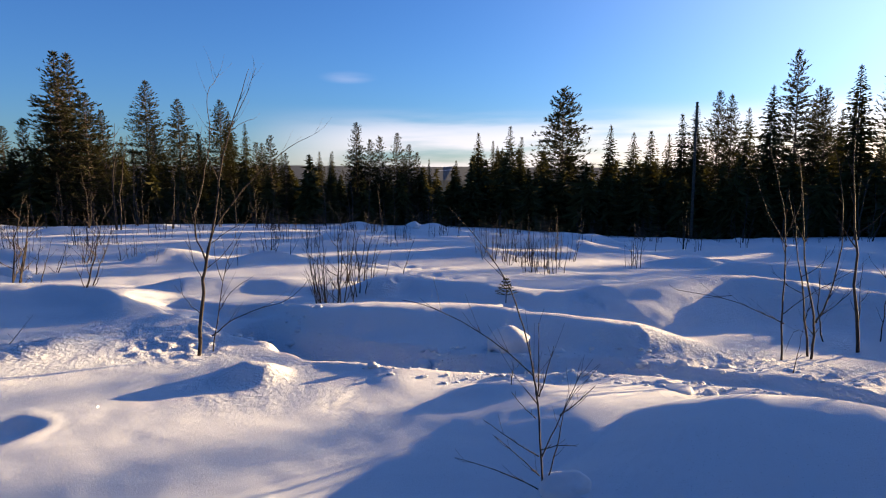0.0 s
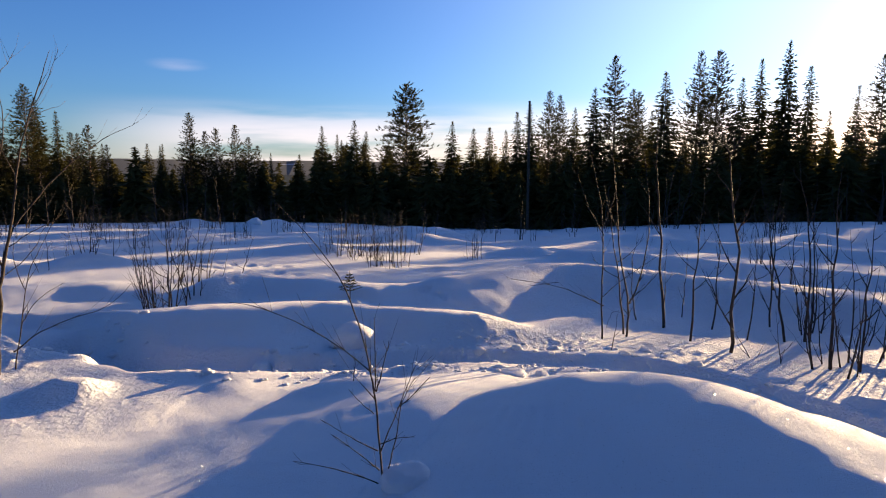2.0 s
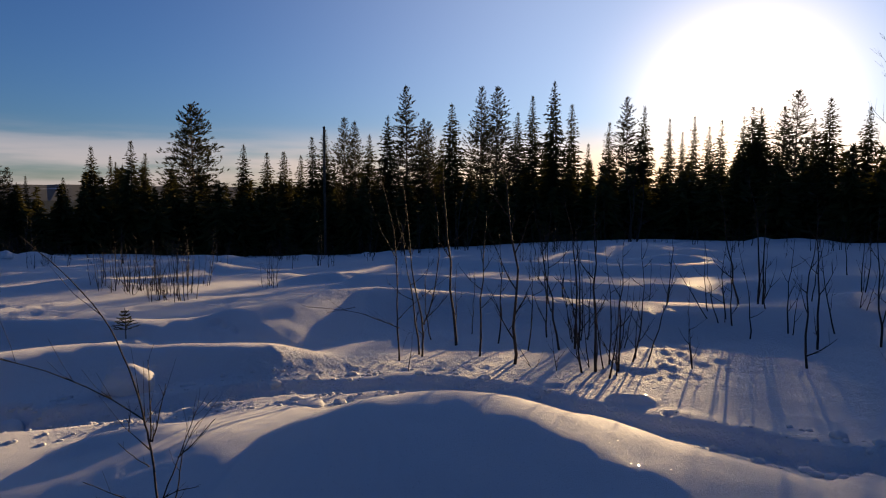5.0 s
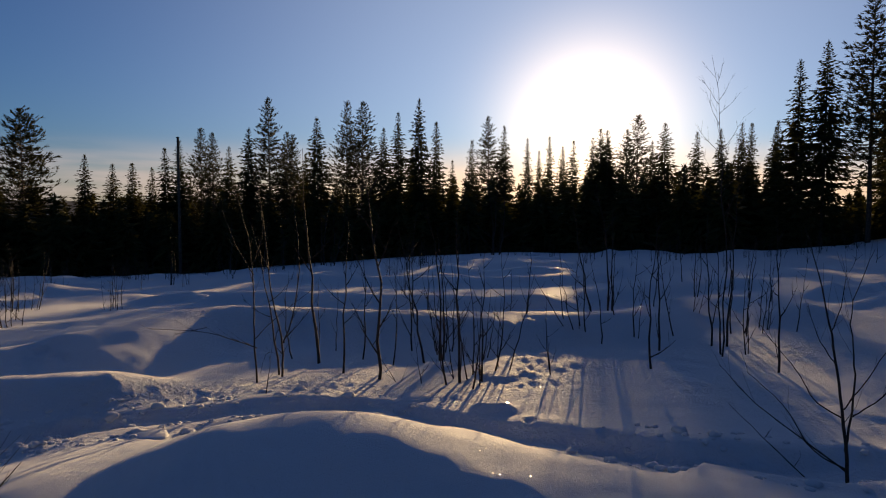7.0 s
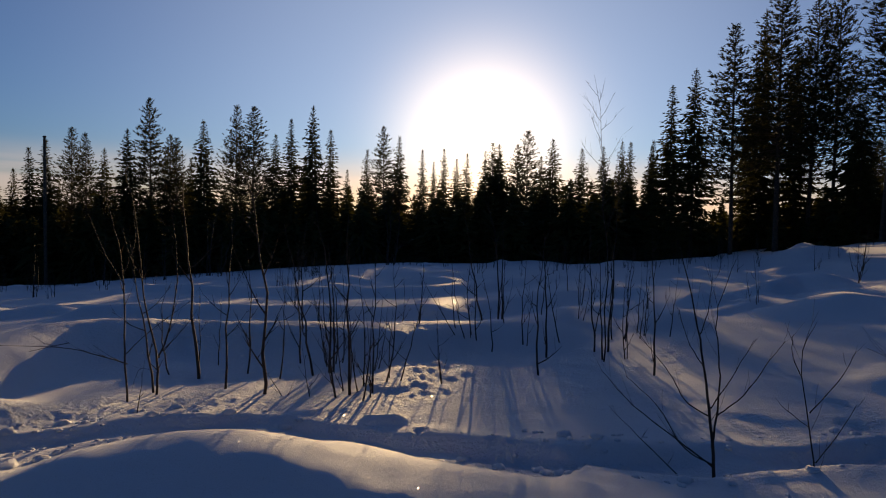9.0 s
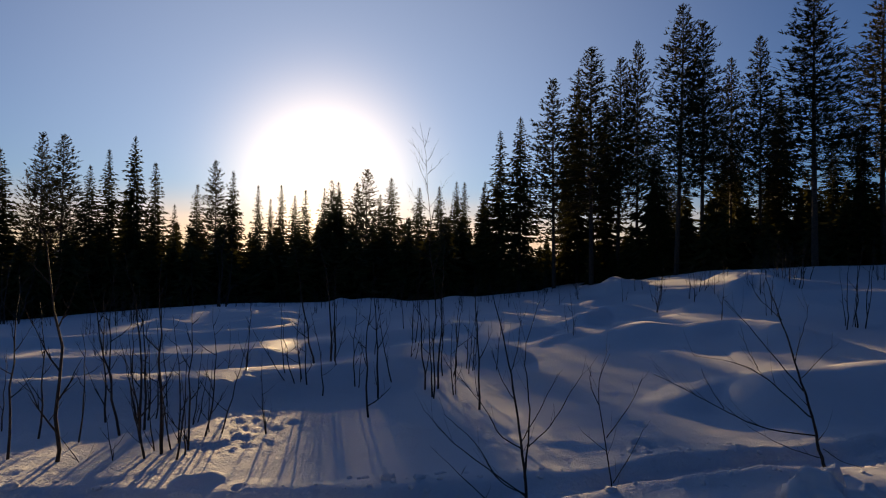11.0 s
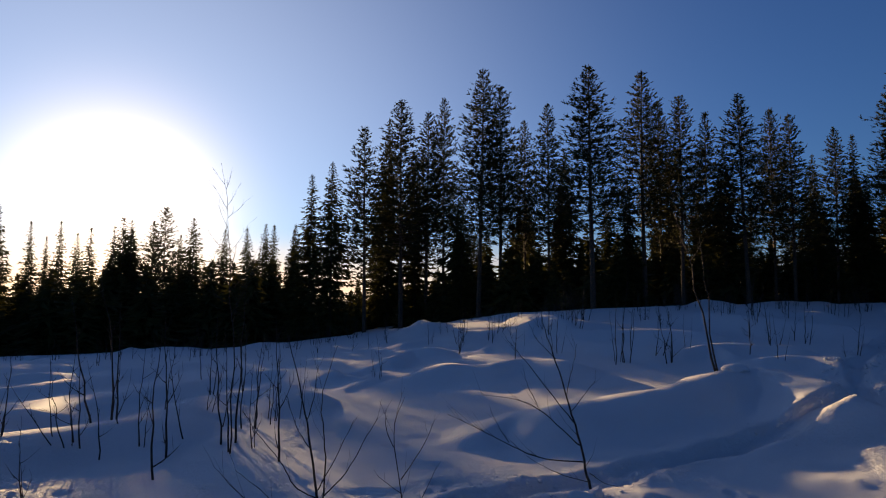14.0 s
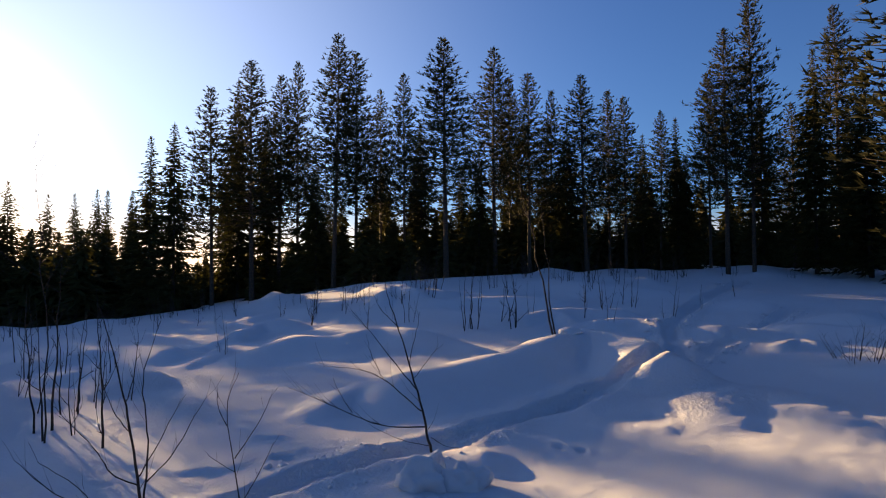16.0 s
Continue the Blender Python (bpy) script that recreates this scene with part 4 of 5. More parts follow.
def birch(high, dx=0.0, dy=0.0, seed=0, limbs=8, spread=0.4, low=0.15, stems=1, bow=0.06, twigs=4, stout=1.0, name="birch_sapling"):
    """A young birch at the origin; dx, dy: how far its top leans."""
    rng = random.Random(seed * 31 + 7)
    tree = new(name)
    for k in range(stems):
        h = high * (1.0 if k == 0 else rng.uniform(0.5, 0.95))
        off = Vector((0, 0, 0)) if k == 0 else Vector((rng.uniform(-1, 1), rng.uniform(-1, 1), 0)) * (0.12 if stems < 5 else 0.3)
        top = Vector((dx, dy, 0)) * (h / high) + Vector((0, 0, h)) + (off * (3 if stems < 5 else 1.4) if k else off)
        bend = Vector((rng.uniform(-1, 1), rng.uniform(-1, 1), 0)) * bow * h
        line = crooked(rng, off + Vector((0, 0, -0.2)), top, bend, 9, 0.012 * h)
        thick = (0.007 * h + 0.004) * stout
        b = Build()
        b.tube(line, [thick * (1 - 0.9 * (i / 9) ** 0.8) for i in range(10)], 6)
        b.out("stem", BIRCH_BARK, tree, soft=True)
        a = rng.uniform(0, 6.3)
        count = limbs if k == 0 else max(2, limbs // 2)
        for j in range(count):
            u = low + (0.95 - low) * (j + rng.uniform(0.1, 0.9)) / count
            i = min(8, int(u * 9))
            p = line[i].lerp(line[i + 1], u * 9 - i)
            a += 2.4 + rng.uniform(-0.6, 0.6)
            way = Vector((math.cos(a), math.sin(a), rng.uniform(0.5, 1.6))).normalized()
            limb(rng, tree, p, way, h * spread * (1.05 - u * 0.8) * rng.uniform(0.6, 1.15), thick * (0.55 - 0.3 * u), rng.randint(twigs - 1, twigs + 1))
    return tree


def stand(x, y, tree, label="bare young birch rising from the snow", group="birch saplings in the clearing"):
    tree.location = (x, y, surface(x, y))
    return tagged(tree, label, "birch sapling", group)

def limbed_birch(x, y, stem, limbs, thick, seed, label, twigs=3):
    """A birch whose stem and branches are given in its own plane, across the view from the standing place: (sideways, height) in metres."""
    rng = random.Random(seed)
    tree = new("birch_sapling")
    far = Vector((x - 0.2, y - 0.3, 0)).normalized()
    side = Vector((far.y, -far.x, 0))

    def rounded_line(points, drift):
        pts = [side * a + Vector((0, 0, h)) + far * (drift * (i / (len(points) - 1)) ** 1.3) for i, (a, h) in enumerate(points)]
        for _ in range(2):
            out = [pts[0]]
            for p, q in zip(pts, pts[1:]):
                out += [p.lerp(q, 0.25), p.lerp(q, 0.75)]
            pts = out + [pts[-1]]
        return [p + Vector((rng.uniform(-1, 1), rng.uniform(-1, 1), 0)) * thick * 0.35 if 0 < i < len(pts) - 1 else p for i, p in enumerate(pts)]

    def wood(name, points, drift, r0, r1, sprigs):
        line = rounded_line(points, drift)
        run = sum((q - p).length for p, q in zip(line, line[1:]))
        b = Build()
        n = len(line) - 1
        b.tube(line, [r0 + (r1 - r0) * (i / n) ** 0.8 for i in range(n + 1)], 6 if r0 > 0.004 else 4)
        for k in range(sprigs):
            i = rng.randint(max(1, n // 4), n - 1)
            along = (line[i + 1] - line[i - 1]).normalized()
            d = (along + side * rng.uniform(-0.8, 0.8) + far * rng.uniform(-0.8, 0.8) + Vector((0, 0, rng.uniform(0.0, 0.6)))).normalized()
            l = min(0.30, run * rng.uniform(0.12, 0.32))
            mid = line[i] + d * (l * 0.5) + Vector((rng.uniform(-1, 1), rng.uniform(-1, 1), 0)) * 0.05 * l
            sides, rim = (6 if r0 > 0.004 else 4), d.orthogonal().normalized()
            start = len(b.v)
            for q, r in ((mid, r1 * 0.9), (line[i] + d * l + Vector((0, 0, 0.12 * l)), 0.0007)):
                b.v += [tuple(q + Matrix.Rotation(2.094 * j, 3, d) @ rim * r) for j in range(3)]
            for j in range(3):
                e = (j + 1) % 3
                b.f += [(i * sides + j, i * sides + e, start + e, start + j), (start + j, start + e, start + 3 + e, start + 3 + j)]
            b.f.append((start + 3, start + 4, start + 5))
        b.out(name, BIRCH_BARK, tree, soft=True)

    wood("stem", [(stem[0][0], -0.2)] + stem, rng.uniform(-0.1, 0.1), thick, 0.0014, 5)
    for points in limbs:
        run = math.hypot(points[-1][0] - points[0][0], points[-1][1] - points[0][1])
        wood("branch", points, run * rng.uniform(-0.4, 0.4), min(thick * 0.6, 0.0028 + 0.0045 * run), 0.0012, twigs + int(run * 4))
    tree.location = (x, y, surface(x, y))
    return tagged(tree, label, "birch sapling", "birch saplings in the clearing")


limbed_birch(-2.36, 6.28, [(0.00, 0.00), (0.06, 0.73), (0.13, 1.05), (0.21, 1.38), (0.26, 1.85), (0.43, 2.39), (0.55, 2.73)], [
    [(0.10, 0.92), (-0.02, 1.23), (0.10, 1.62), (0.21, 2.10), (0.18, 2.52), (0.33, 2.77)],
    [(0.12, 0.18), (0.30, 0.33), (0.55, 0.44), (0.85, 0.50), (1.04, 0.73)],
    [(0.05, 0.74), (-0.03, 0.99), (-0.06, 1.26)],
    [(0.15, 1.09), (0.40, 1.26), (0.61, 1.31)],
    [(0.20, 1.26), (0.50, 1.65), (0.88, 2.00), (1.22, 2.17)],
    [(0.40, 2.27), (0.53, 2.49), (0.60, 2.73)],
    [(0.24, 1.66), (0.15, 1.93), (0.10, 2.14)],
    [(0.33, 2.10), (0.45, 2.23), (0.62, 2.29)],
    [(0.08, 0.83), (0.32, 1.00), (0.42, 1.21)],
    [(0.04, 0.39), (-0.10, 0.54), (-0.14, 0.70)]], 0.026, 1, "tall crooked bare birch with long side branches")
limbed_birch(-2.28, 6.40, [(0.0, 0.0), (0.09, 0.45), (0.15, 0.82), (0.24, 1.0), (0.37, 1.26)], [
    [(0.08, 0.4), (0.2, 0.6), (0.42, 0.72)], [(0.12, 0.7), (0.05, 0.95), (0.07, 1.15)]], 0.009, 2, "thin bare birch beside a stouter one")
limbed_birch(0.49, 3.25, [(0.0, 0.0), (-0.035, 0.47), (-0.055, 0.60), (-0.10, 0.81), (-0.175, 1.05), (-0.325, 1.26), (-0.465, 1.41)], [
    [(-0.055, 0.60), (-0.195, 0.73), (-0.38, 0.86), (-0.57, 0.95), (-0.68, 0.975)],
    [(-0.035, 0.50), (-0.03, 0.68), (-0.035, 0.84)],
    [(-0.03, 0.50), (0.0, 0.62), (0.03, 0.77)],
    [(-0.01, 0.20), (0.05, 0.38), (0.085, 0.50), (0.135, 0.675)],
    [(0.07, 0.41), (0.14, 0.48), (0.22, 0.59)],
    [(0.01, 0.04), (0.07, 0.28), (0.09, 0.43), (0.165, 0.54)],
    [(-0.02, 0.23), (0.06, 0.27), (0.15, 0.28)],
    [(-0.025, 0.20), (-0.14, 0.26), (-0.29, 0.36)],
    [(-0.025, 0.03), (-0.14, 0.08), (-0.30, 0.12), (-0.44, 0.14)],
    [(-0.045, 0.39), (-0.10, 0.44), (-0.15, 0.50)],
    [(-0.02, 0.10), (-0.12, 0.20), (-0.24, 0.31)]], 0.0068, 3, "slender bare birch beside a snow hummock", 4)
limbed_birch(0.52, 5.00, [(0.0, 0.0), (0.005, 0.07), (0.015, 0.16)], [[(0.004, 0.05), (-0.01, 0.08), (-0.018, 0.10)]], 0.006, 8, "short dry stick on a peak of snow", 0)
limbed_birch(4.97, 1.45, [(0.0, 0.0), (-0.04, 0.46), (-0.10, 0.80), (-0.145, 1.10), (-0.22, 1.41), (-0.30, 1.69)], [
    [(-0.02, 0.22), (0.02, 0.65), (0.0, 0.89), (-0.04, 1.17), (0.085, 1.56)],
    [(-0.04, 0.44), (-0.21, 0.52), (-0.27, 0.65), (-0.42, 0.83), (-0.57, 1.01)],
    [(-0.01, 0.10), (-0.22, 0.20), (-0.35, 0.48), (-0.60, 0.72)],
    [(0.01, 0.46), (0.19, 0.65), (0.31, 0.89), (0.39, 1.04)],
    [(-0.04, 0.50), (0.10, 0.75), (0.22, 1.0)],
    [(-0.10, 0.80), (-0.20, 0.95), (-0.27, 1.20)],
    [(-0.13, 1.0), (-0.07, 1.2), (-0.06, 1.42)],
    [(0.0, 0.08), (-0.30, 0.25), (-0.62, 0.42), (-0.85, 0.62)]], 0.016, 60, "bare birch with many rising side branches")
limbed_birch(5.31, 0.87, [(0.0, 0.0), (-0.07, 0.40), (-0.13, 0.80), (-0.03, 1.03)], [
    [(-0.05, 0.40), (0.13, 0.65), (0.21, 0.83)], [(0.0, 0.06), (0.13, 0.26), (0.23, 0.46)],
    [(-0.05, 0.30), (-0.14, 0.36), (-0.24, 0.44)], [(-0.11, 0.65), (-0.18, 0.80), (-0.17, 0.95)]], 0.008, 62, "small bare birch in open snow")
limbed_birch(6.42, -0.72, [(0.0, 0.0), (-0.06, 0.20), (-0.11, 0.49), (-0.23, 0.88), (-0.31, 1.17), (-0.43, 1.51), (-0.48, 1.74)], [
    [(-0.08, 0.30), (-0.48, 0.30), (-0.79, 0.43), (-1.14, 0.60), (-1.37, 0.70)],
    [(-0.79, 0.43), (-0.92, 0.60), (-1.0, 0.72)],
    [(-0.12, 0.45), (-0.36, 0.68), (-0.52, 0.82), (-0.72, 0.90), (-0.99, 0.93)],
    [(-0.17, 0.66), (-0.48, 1.03), (-0.64, 1.22), (-0.83, 1.42)],
    [(-0.52, 0.82), (-0.62, 1.0), (-0.66, 1.12)],
    [(-0.24, 0.90), (-0.17, 1.20), (-0.13, 1.40)],
    [(-0.20, 0.75), (-0.05, 0.95), (0.05, 1.05)],
    [(-0.04, 0.12), (-0.29, 0.16), (-0.56, 0.28)],
    [(-0.03, 0.20), (0.10, 0.10), (0.25, 0.06)],
    [(-0.33, 1.25), (-0.52, 1.42), (-0.60, 1.60)]], 0.020, 63, "leaning bare birch standing in broken snow", 4)
limbed_birch(3.26, 6.23, [(0.0, 0.0), (-0.03, 0.55), (-0.02, 1.10), (-0.08, 1.55), (-0.22, 2.05)], [
    [(0.0, 0.36), (-0.17, 0.45), (-0.47, 0.59), (-0.94, 0.66)], [(-0.02, 0.45), (0.20, 0.68), (0.54, 0.95)],
    [(-0.47, 0.59), (-0.62, 0.56), (-0.78, 0.52)], [(-0.02, 1.1), (-0.2, 1.4), (-0.32, 1.75)], [(-0.03, 1.2), (0.08, 1.5), (0.05, 1.8)]], 0.014, 24, "thin bare birch with a long low branch")
limbed_birch(3.56, 6.26, [(0.0, 0.0), (0.02, 0.38), (-0.09, 0.75), (-0.13, 1.15), (-0.17, 1.75), (-0.30, 2.25)], [
    [(0.02, 0.36), (0.14, 0.70), (0.20, 1.15), (0.16, 1.7), (0.05, 2.2)], [(0.02, 0.40), (0.25, 0.62), (0.38, 0.80)],
    [(0.0, 0.22), (-0.16, 0.30), (-0.22, 0.06)], [(-0.13, 1.15), (-0.25, 1.4), (-0.28, 1.65)]], 0.017, 26, "bare birch forked into two upright stems")
stand(-1.48, 9.14, birch(1.44, 0.05, 0.01, 4, 10, 0.42, 0.10, 9, 0.05, 4), "clump of bare birch shoots in trodden snow")
stand(-1.67, 9.07, birch(1.20, -0.18, -0.04, 5, 6, 0.30, 0.20, 5, 0.05, 4))
stand(-1.50, 10.87, birch(1.29, 0.27, 0.04, 6, 7, 0.30, 0.20, 6, 0.05, 4))
stand(-1.31, 11.50, birch(1.11, 0.26, 0.03, 7, 6, 0.30, 0.20, 5, 0.05, 4))
stand(-1.56, 8.91, birch(0.82, -0.17, -0.03, 8, 5, 0.35, 0.20, 4, 0.05, 4))
stand(-1.25, 9.84, birch(1.30, -0.11, -0.01, 9, 6, 0.30, 0.20, 4, 0.05, 4))
stand(-5.46, 9.74, birch(1.28, 0.34, 0.19, 10, 9, 0.45, 0.10, 2, 0.05, 4, 1.4))
stand(-8.19, 14.54, birch(1.06, 0.27, 0.15, 11, 7, 0.40, 0.10, 6, 0.05, 4, 1.4))
stand(-7.06, 10.49, birch(1.51, 0.22, 0.15, 12, 8, 0.40, 0.10, 6, 0.05, 4, 1.4))
stand(-8.24, 12.87, birch(0.90, 0.17, 0.11, 13, 6, 0.40, 0.10, 5, 0.05, 4, 1.4))
stand(-6.62, 14.59, birch(0.57, 0.13, 0.06, 14, 5, 0.50, 0.10, 4, 0.05, 4))
stand(-10.94, 25.38, birch(0.90, 0.23, 0.10, 15, 4, 0.50, 0.10, 3, 0.05, 4))
stand(-0.82, 12.61, birch(0.75, 0.28, 0.02, 16, 6, 0.50, 0.20, 1, 0.05, 4))
stand(-1.78, 23.81, birch(2.21, -0.02, -0.00, 17, 6, 0.20, 0.30, 1, 0.05, 4))
stand(1.79, 15.79, birch(1.08, -0.11, 0.01, 18, 7, 0.40, 0.10, 8, 0.05, 4, 1.4))
stand(2.12, 16.96, birch(0.83, 0.21, -0.03, 19, 5, 0.40, 0.10, 3, 0.05, 4, 1.4))
stand(-4.15, 15.30, birch(0.81, 0.05, 0.01, 20, 5, 0.40, 0.10, 3, 0.05, 4, 1.4))
stand(-4.08, 19.20, birch(0.85, 0.07, 0.02, 21, 5, 0.40, 0.10, 3, 0.05, 4, 1.4))
stand(-4.51, 13.98, birch(0.93, -0.02, -0.01, 22, 4, 0.30, 0.20, 2, 0.05, 4))
stand(-4.61, 6.56, birch(0.30, 0.33, 0.23, 23, 5, 0.50, 0.20, 1, 0.05, 4))
stand(3.03, 5.71, birch(0.46, 0.09, -0.05, 25, 2, 0.30, 0.40, 1, 0.05, 4))
stand(3.61, 6.37, birch(1.51, -0.20, 0.11, 27, 5, 0.30, 0.30, 1, 0.05, 4))
stand(4.18, 6.50, birch(2.44, -0.15, 0.09, 28, 5, 0.20, 0.40, 1, 0.05, 4))
stand(4.09, 6.87, birch(1.03, -0.06, 0.04, 29, 4, 0.25, 0.30, 1, 0.05, 4))
stand(4.06, 5.87, birch(1.68, 0.04, -0.03, 30, 6, 0.25, 0.30, 1, 0.05, 4))
stand(4.62, 6.32, birch(1.41, 0.01, -0.01, 31, 5, 0.25, 0.30, 1, 0.05, 4))
stand(4.16, 5.41, birch(2.50, -0.20, 0.16, 32, 8, 0.28, 0.10, 1, 0.05, 4), "bare birch with upswept top among thin stems")
stand(4.66, 5.81, birch(1.18, 0.03, -0.03, 33, 5, 0.30, 0.30, 1, 0.05, 4))
stand(4.64, 7.26, birch(0.88, 0.01, -0.01, 34, 4, 0.30, 0.30, 1, 0.05, 4))
stand(4.70, 6.96, birch(0.86, 0.04, -0.02, 35, 4, 0.30, 0.30, 1, 0.05, 4))
stand(4.47, 5.03, birch(0.52, -0.08, 0.07, 36, 6, 0.50, 0.05, 2, 0.05, 4))
stand(5.58, 5.86, birch(1.26, -0.06, 0.05, 37, 7, 0.30, 0.20, 3, 0.05, 4))
stand(6.05, 6.06, birch(0.96, -0.07, 0.07, 38, 5, 0.35, 0.20, 2, 0.05, 4))
stand(5.16, 5.01, birch(1.25, -0.05, 0.06, 39, 7, 0.32, 0.20, 1, 0.05, 4))
stand(5.36, 4.92, birch(1.33, 0.06, -0.07, 40, 7, 0.36, 0.20, 2, 0.05, 4))
stand(7.88, 5.41, birch(1.23, -0.04, 0.06, 41, 6, 0.32, 0.20, 2, 0.05, 4))
stand(7.73, 5.48, birch(0.90, -0.39, 0.54, 42, 4, 0.30, 0.30, 1, 0.05, 4))
stand(7.88, 5.70, birch(1.00, -0.06, 0.09, 43, 4, 0.30, 0.30, 1, 0.05, 4))
stand(7.73, 5.29, birch(1.33, -0.04, 0.06, 44, 5, 0.30, 0.20, 2, 0.05, 4))
stand(7.58, 4.92, birch(1.18, -0.10, 0.15, 45, 4, 0.25, 0.30, 1, 0.05, 4))
stand(8.14, 4.74, birch(1.32, 0.01, -0.01, 46, 5, 0.30, 0.20, 2, 0.05, 4))
stand(8.59, 5.30, birch(1.15, 0.00, -0.01, 47, 4, 0.25, 0.30, 1, 0.05, 4))
stand(8.65, 4.39, birch(1.29, -0.12, 0.24, 48, 5, 0.25, 0.30, 1, 0.05, 4))
stand(11.84, 5.51, birch(1.31, 0.00, -0.00, 49, 4, 0.20, 0.30, 1, 0.05, 4))
stand(8.61, 3.87, birch(1.76, -0.04, 0.10, 50, 5, 0.25, 0.30, 1, 0.05, 4))
stand(8.17, 3.57, birch(3.73, -0.08, 0.21, 51, 16, 0.28, 0.45, 1, 0.03, 5, 0.4), "tall thin birch with fine bare top twigs")
stand(8.69, 3.72, birch(2.13, 0.03, -0.08, 52, 5, 0.25, 0.40, 1, 0.05, 4))
stand(9.77, 3.91, birch(1.44, 0.05, -0.13, 53, 5, 0.25, 0.30, 1, 0.05, 4))
stand(9.94, 3.68, birch(1.01, 0.03, -0.10, 54, 4, 0.30, 0.30, 1, 0.05, 4))
stand(10.39, 3.39, birch(1.01, 0.03, -0.10, 55, 4, 0.30, 0.30, 1, 0.05, 4))
stand(9.63, 4.06, birch(1.43, -0.02, 0.05, 56, 4, 0.25, 0.30, 1, 0.05, 4))
stand(9.81, 5.34, birch(1.13, 0.06, -0.13, 57, 3, 0.25, 0.30, 1, 0.05, 4))
stand(15.18, 2.93, birch(0.68, -0.01, 0.03, 58, 3, 0.30, 0.30, 1, 0.05, 4))
stand(16.03, 3.33, birch(0.49, 0.00, -0.03, 59, 4, 0.40, 0.20, 1, 0.05, 4))
stand(5.01, 1.49, birch(0.43, -0.23, 0.67, 61, 4, 0.40, 0.30, 1, 0.05, 4))
stand(12.26, -3.80, birch(3.56, 0.22, 0.76, 64, 6, 0.18, 0.45, 1, 0.04, 3, 0.9), "leaning thin birch on a snow hummock")
stand(13.21, -4.09, birch(3.00, 0.08, 0.25, 65, 3, 0.15, 0.50, 1, 0.05, 4))
stand(15.40, -2.71, birch(2.08, -0.02, -0.12, 66, 3, 0.15, 0.30, 5, 0.03, 2), "bunch of straight bare shoots")
stand(15.63, -2.58, birch(1.28, 0.02, 0.12, 67, 2, 0.15, 0.40, 2, 0.05, 4))
stand(15.30, -6.13, birch(1.08, 0.04, 0.10, 68, 3, 0.30, 0.30, 2, 0.05, 4))
stand(14.99, 2.95, birch(1.06, -0.02, 0.10, 69, 4, 0.35, 0.30, 2, 0.05, 4))
stand(19.99, -12.54, birch(0.83, 0.04, 0.07, 70, 3, 0.20, 0.30, 2, 0.05, 4))
stand(16.99, -4.59, birch(0.88, 0.01, 0.05, 71, 3, 0.20, 0.30, 2, 0.05, 4))
stand(17.02, -1.34, birch(1.34, -0.01, -0.08, 72, 4, 0.20, 0.20, 3, 0.05, 4))
stand(21.32, -2.46, birch(1.87, -0.03, -0.20, 73, 4, 0.20, 0.20, 3, 0.05, 4))
stand(10.41, -8.73, birch(0.71, -0.07, -0.08, 74, 8, 0.80, 0.05, 6, 0.05, 4), "low bare twigs in the snow")
stand(10.36, -9.01, birch(0.78, -0.18, -0.20, 75, 7, 0.70, 0.05, 5, 0.05, 4))
stand(10.67, -8.62, birch(0.49, 0.21, 0.26, 76, 5, 0.60, 0.10, 4, 0.05, 4))
stand(11.94, 5.63, birch(1.33, 0.01, -0.01, 77, 4, 0.25, 0.30, 1, 0.05, 4))
stand(8.25, 3.58, birch(1.60, -0.05, 0.12, 78, 4, 0.25, 0.30, 1, 0.05, 4))
stand(12.35, 5.14, birch(1.29, 0.00, -0.00, 79, 4, 0.25, 0.30, 1, 0.05, 4))
stand(9.58, 3.80, birch(1.45, 0.03, -0.08, 80, 4, 0.25, 0.30, 1, 0.05, 4))
stand(10.50, 3.95, birch(1.05, 0.02, -0.05, 81, 4, 0.25, 0.30, 1, 0.05, 4))
stand(14.99, 7.29, birch(1.45, -0.08, 0.16, 82, 4, 0.25, 0.30, 1, 0.05, 4))
stand(12.21, 4.33, birch(1.09, -0.02, 0.06, 83, 4, 0.25, 0.30, 1, 0.05, 4))
stand(9.59, 4.34, birch(1.05, 0.09, -0.19, 84, 4, 0.25, 0.30, 1, 0.05, 4))

# thin shoots all over the far part of the clearing
shoot_rng = random.Random(12)
shoots = [birch(shoot_rng.uniform(0.9, 1.5), shoot_rng.uniform(-0.15, 0.15), shoot_rng.uniform(-0.15, 0.15), 200 + i, 5, 0.35, 0.15, 1 + i % 3, 0.05, 3, 1.25, "birch_shoot") for i in range(8)]
for i in range(240):
    az = shoot_rng.uniform(-78, 40) if i % 5 else shoot_rng.uniform(-120, -78)
    e = float(spans(az, EDGE))
    dist = e * shoot_rng.uniform(0.42, 1.0) ** 0.7
    x, y = polar(az, dist)
    size = shoot_rng.uniform(0.6, 1.25)
    ob = shoots[i] if i < 8 else copy_thing(shoots[i % 8], Matrix())
    ob.matrix_basis = pose(x, y, surface(x, y), 0, 0, shoot_rng.uniform(0, 360)) @ Matrix.Diagonal((size, size, size, 1))
    tagged(ob, "thin bare shoots sticking out of the snow", "birch shoot", "thin shoots in the far clearing")
# taller thin birches in front of the wood
for i in range(46):
    az = shoot_rng.uniform(2, 40) if i < 30 else shoot_rng.uniform(-70, 2)
    dist = float(spans(az, EDGE)) * shoot_rng.uniform(0.8, 1.02)
    x, y = polar(az, dist)
    size = shoot_rng.uniform(2.0, 3.4)
    tagged(copy_thing(shoots[i % 8], pose(x, y, surface(x, y), 0, 0, shoot_rng.uniform(0, 360)) @ Matrix.Diagonal((size, size, size, 1))),
           "thin bare birch before the dark wood", "birch", "thin birches at the wood's edge")
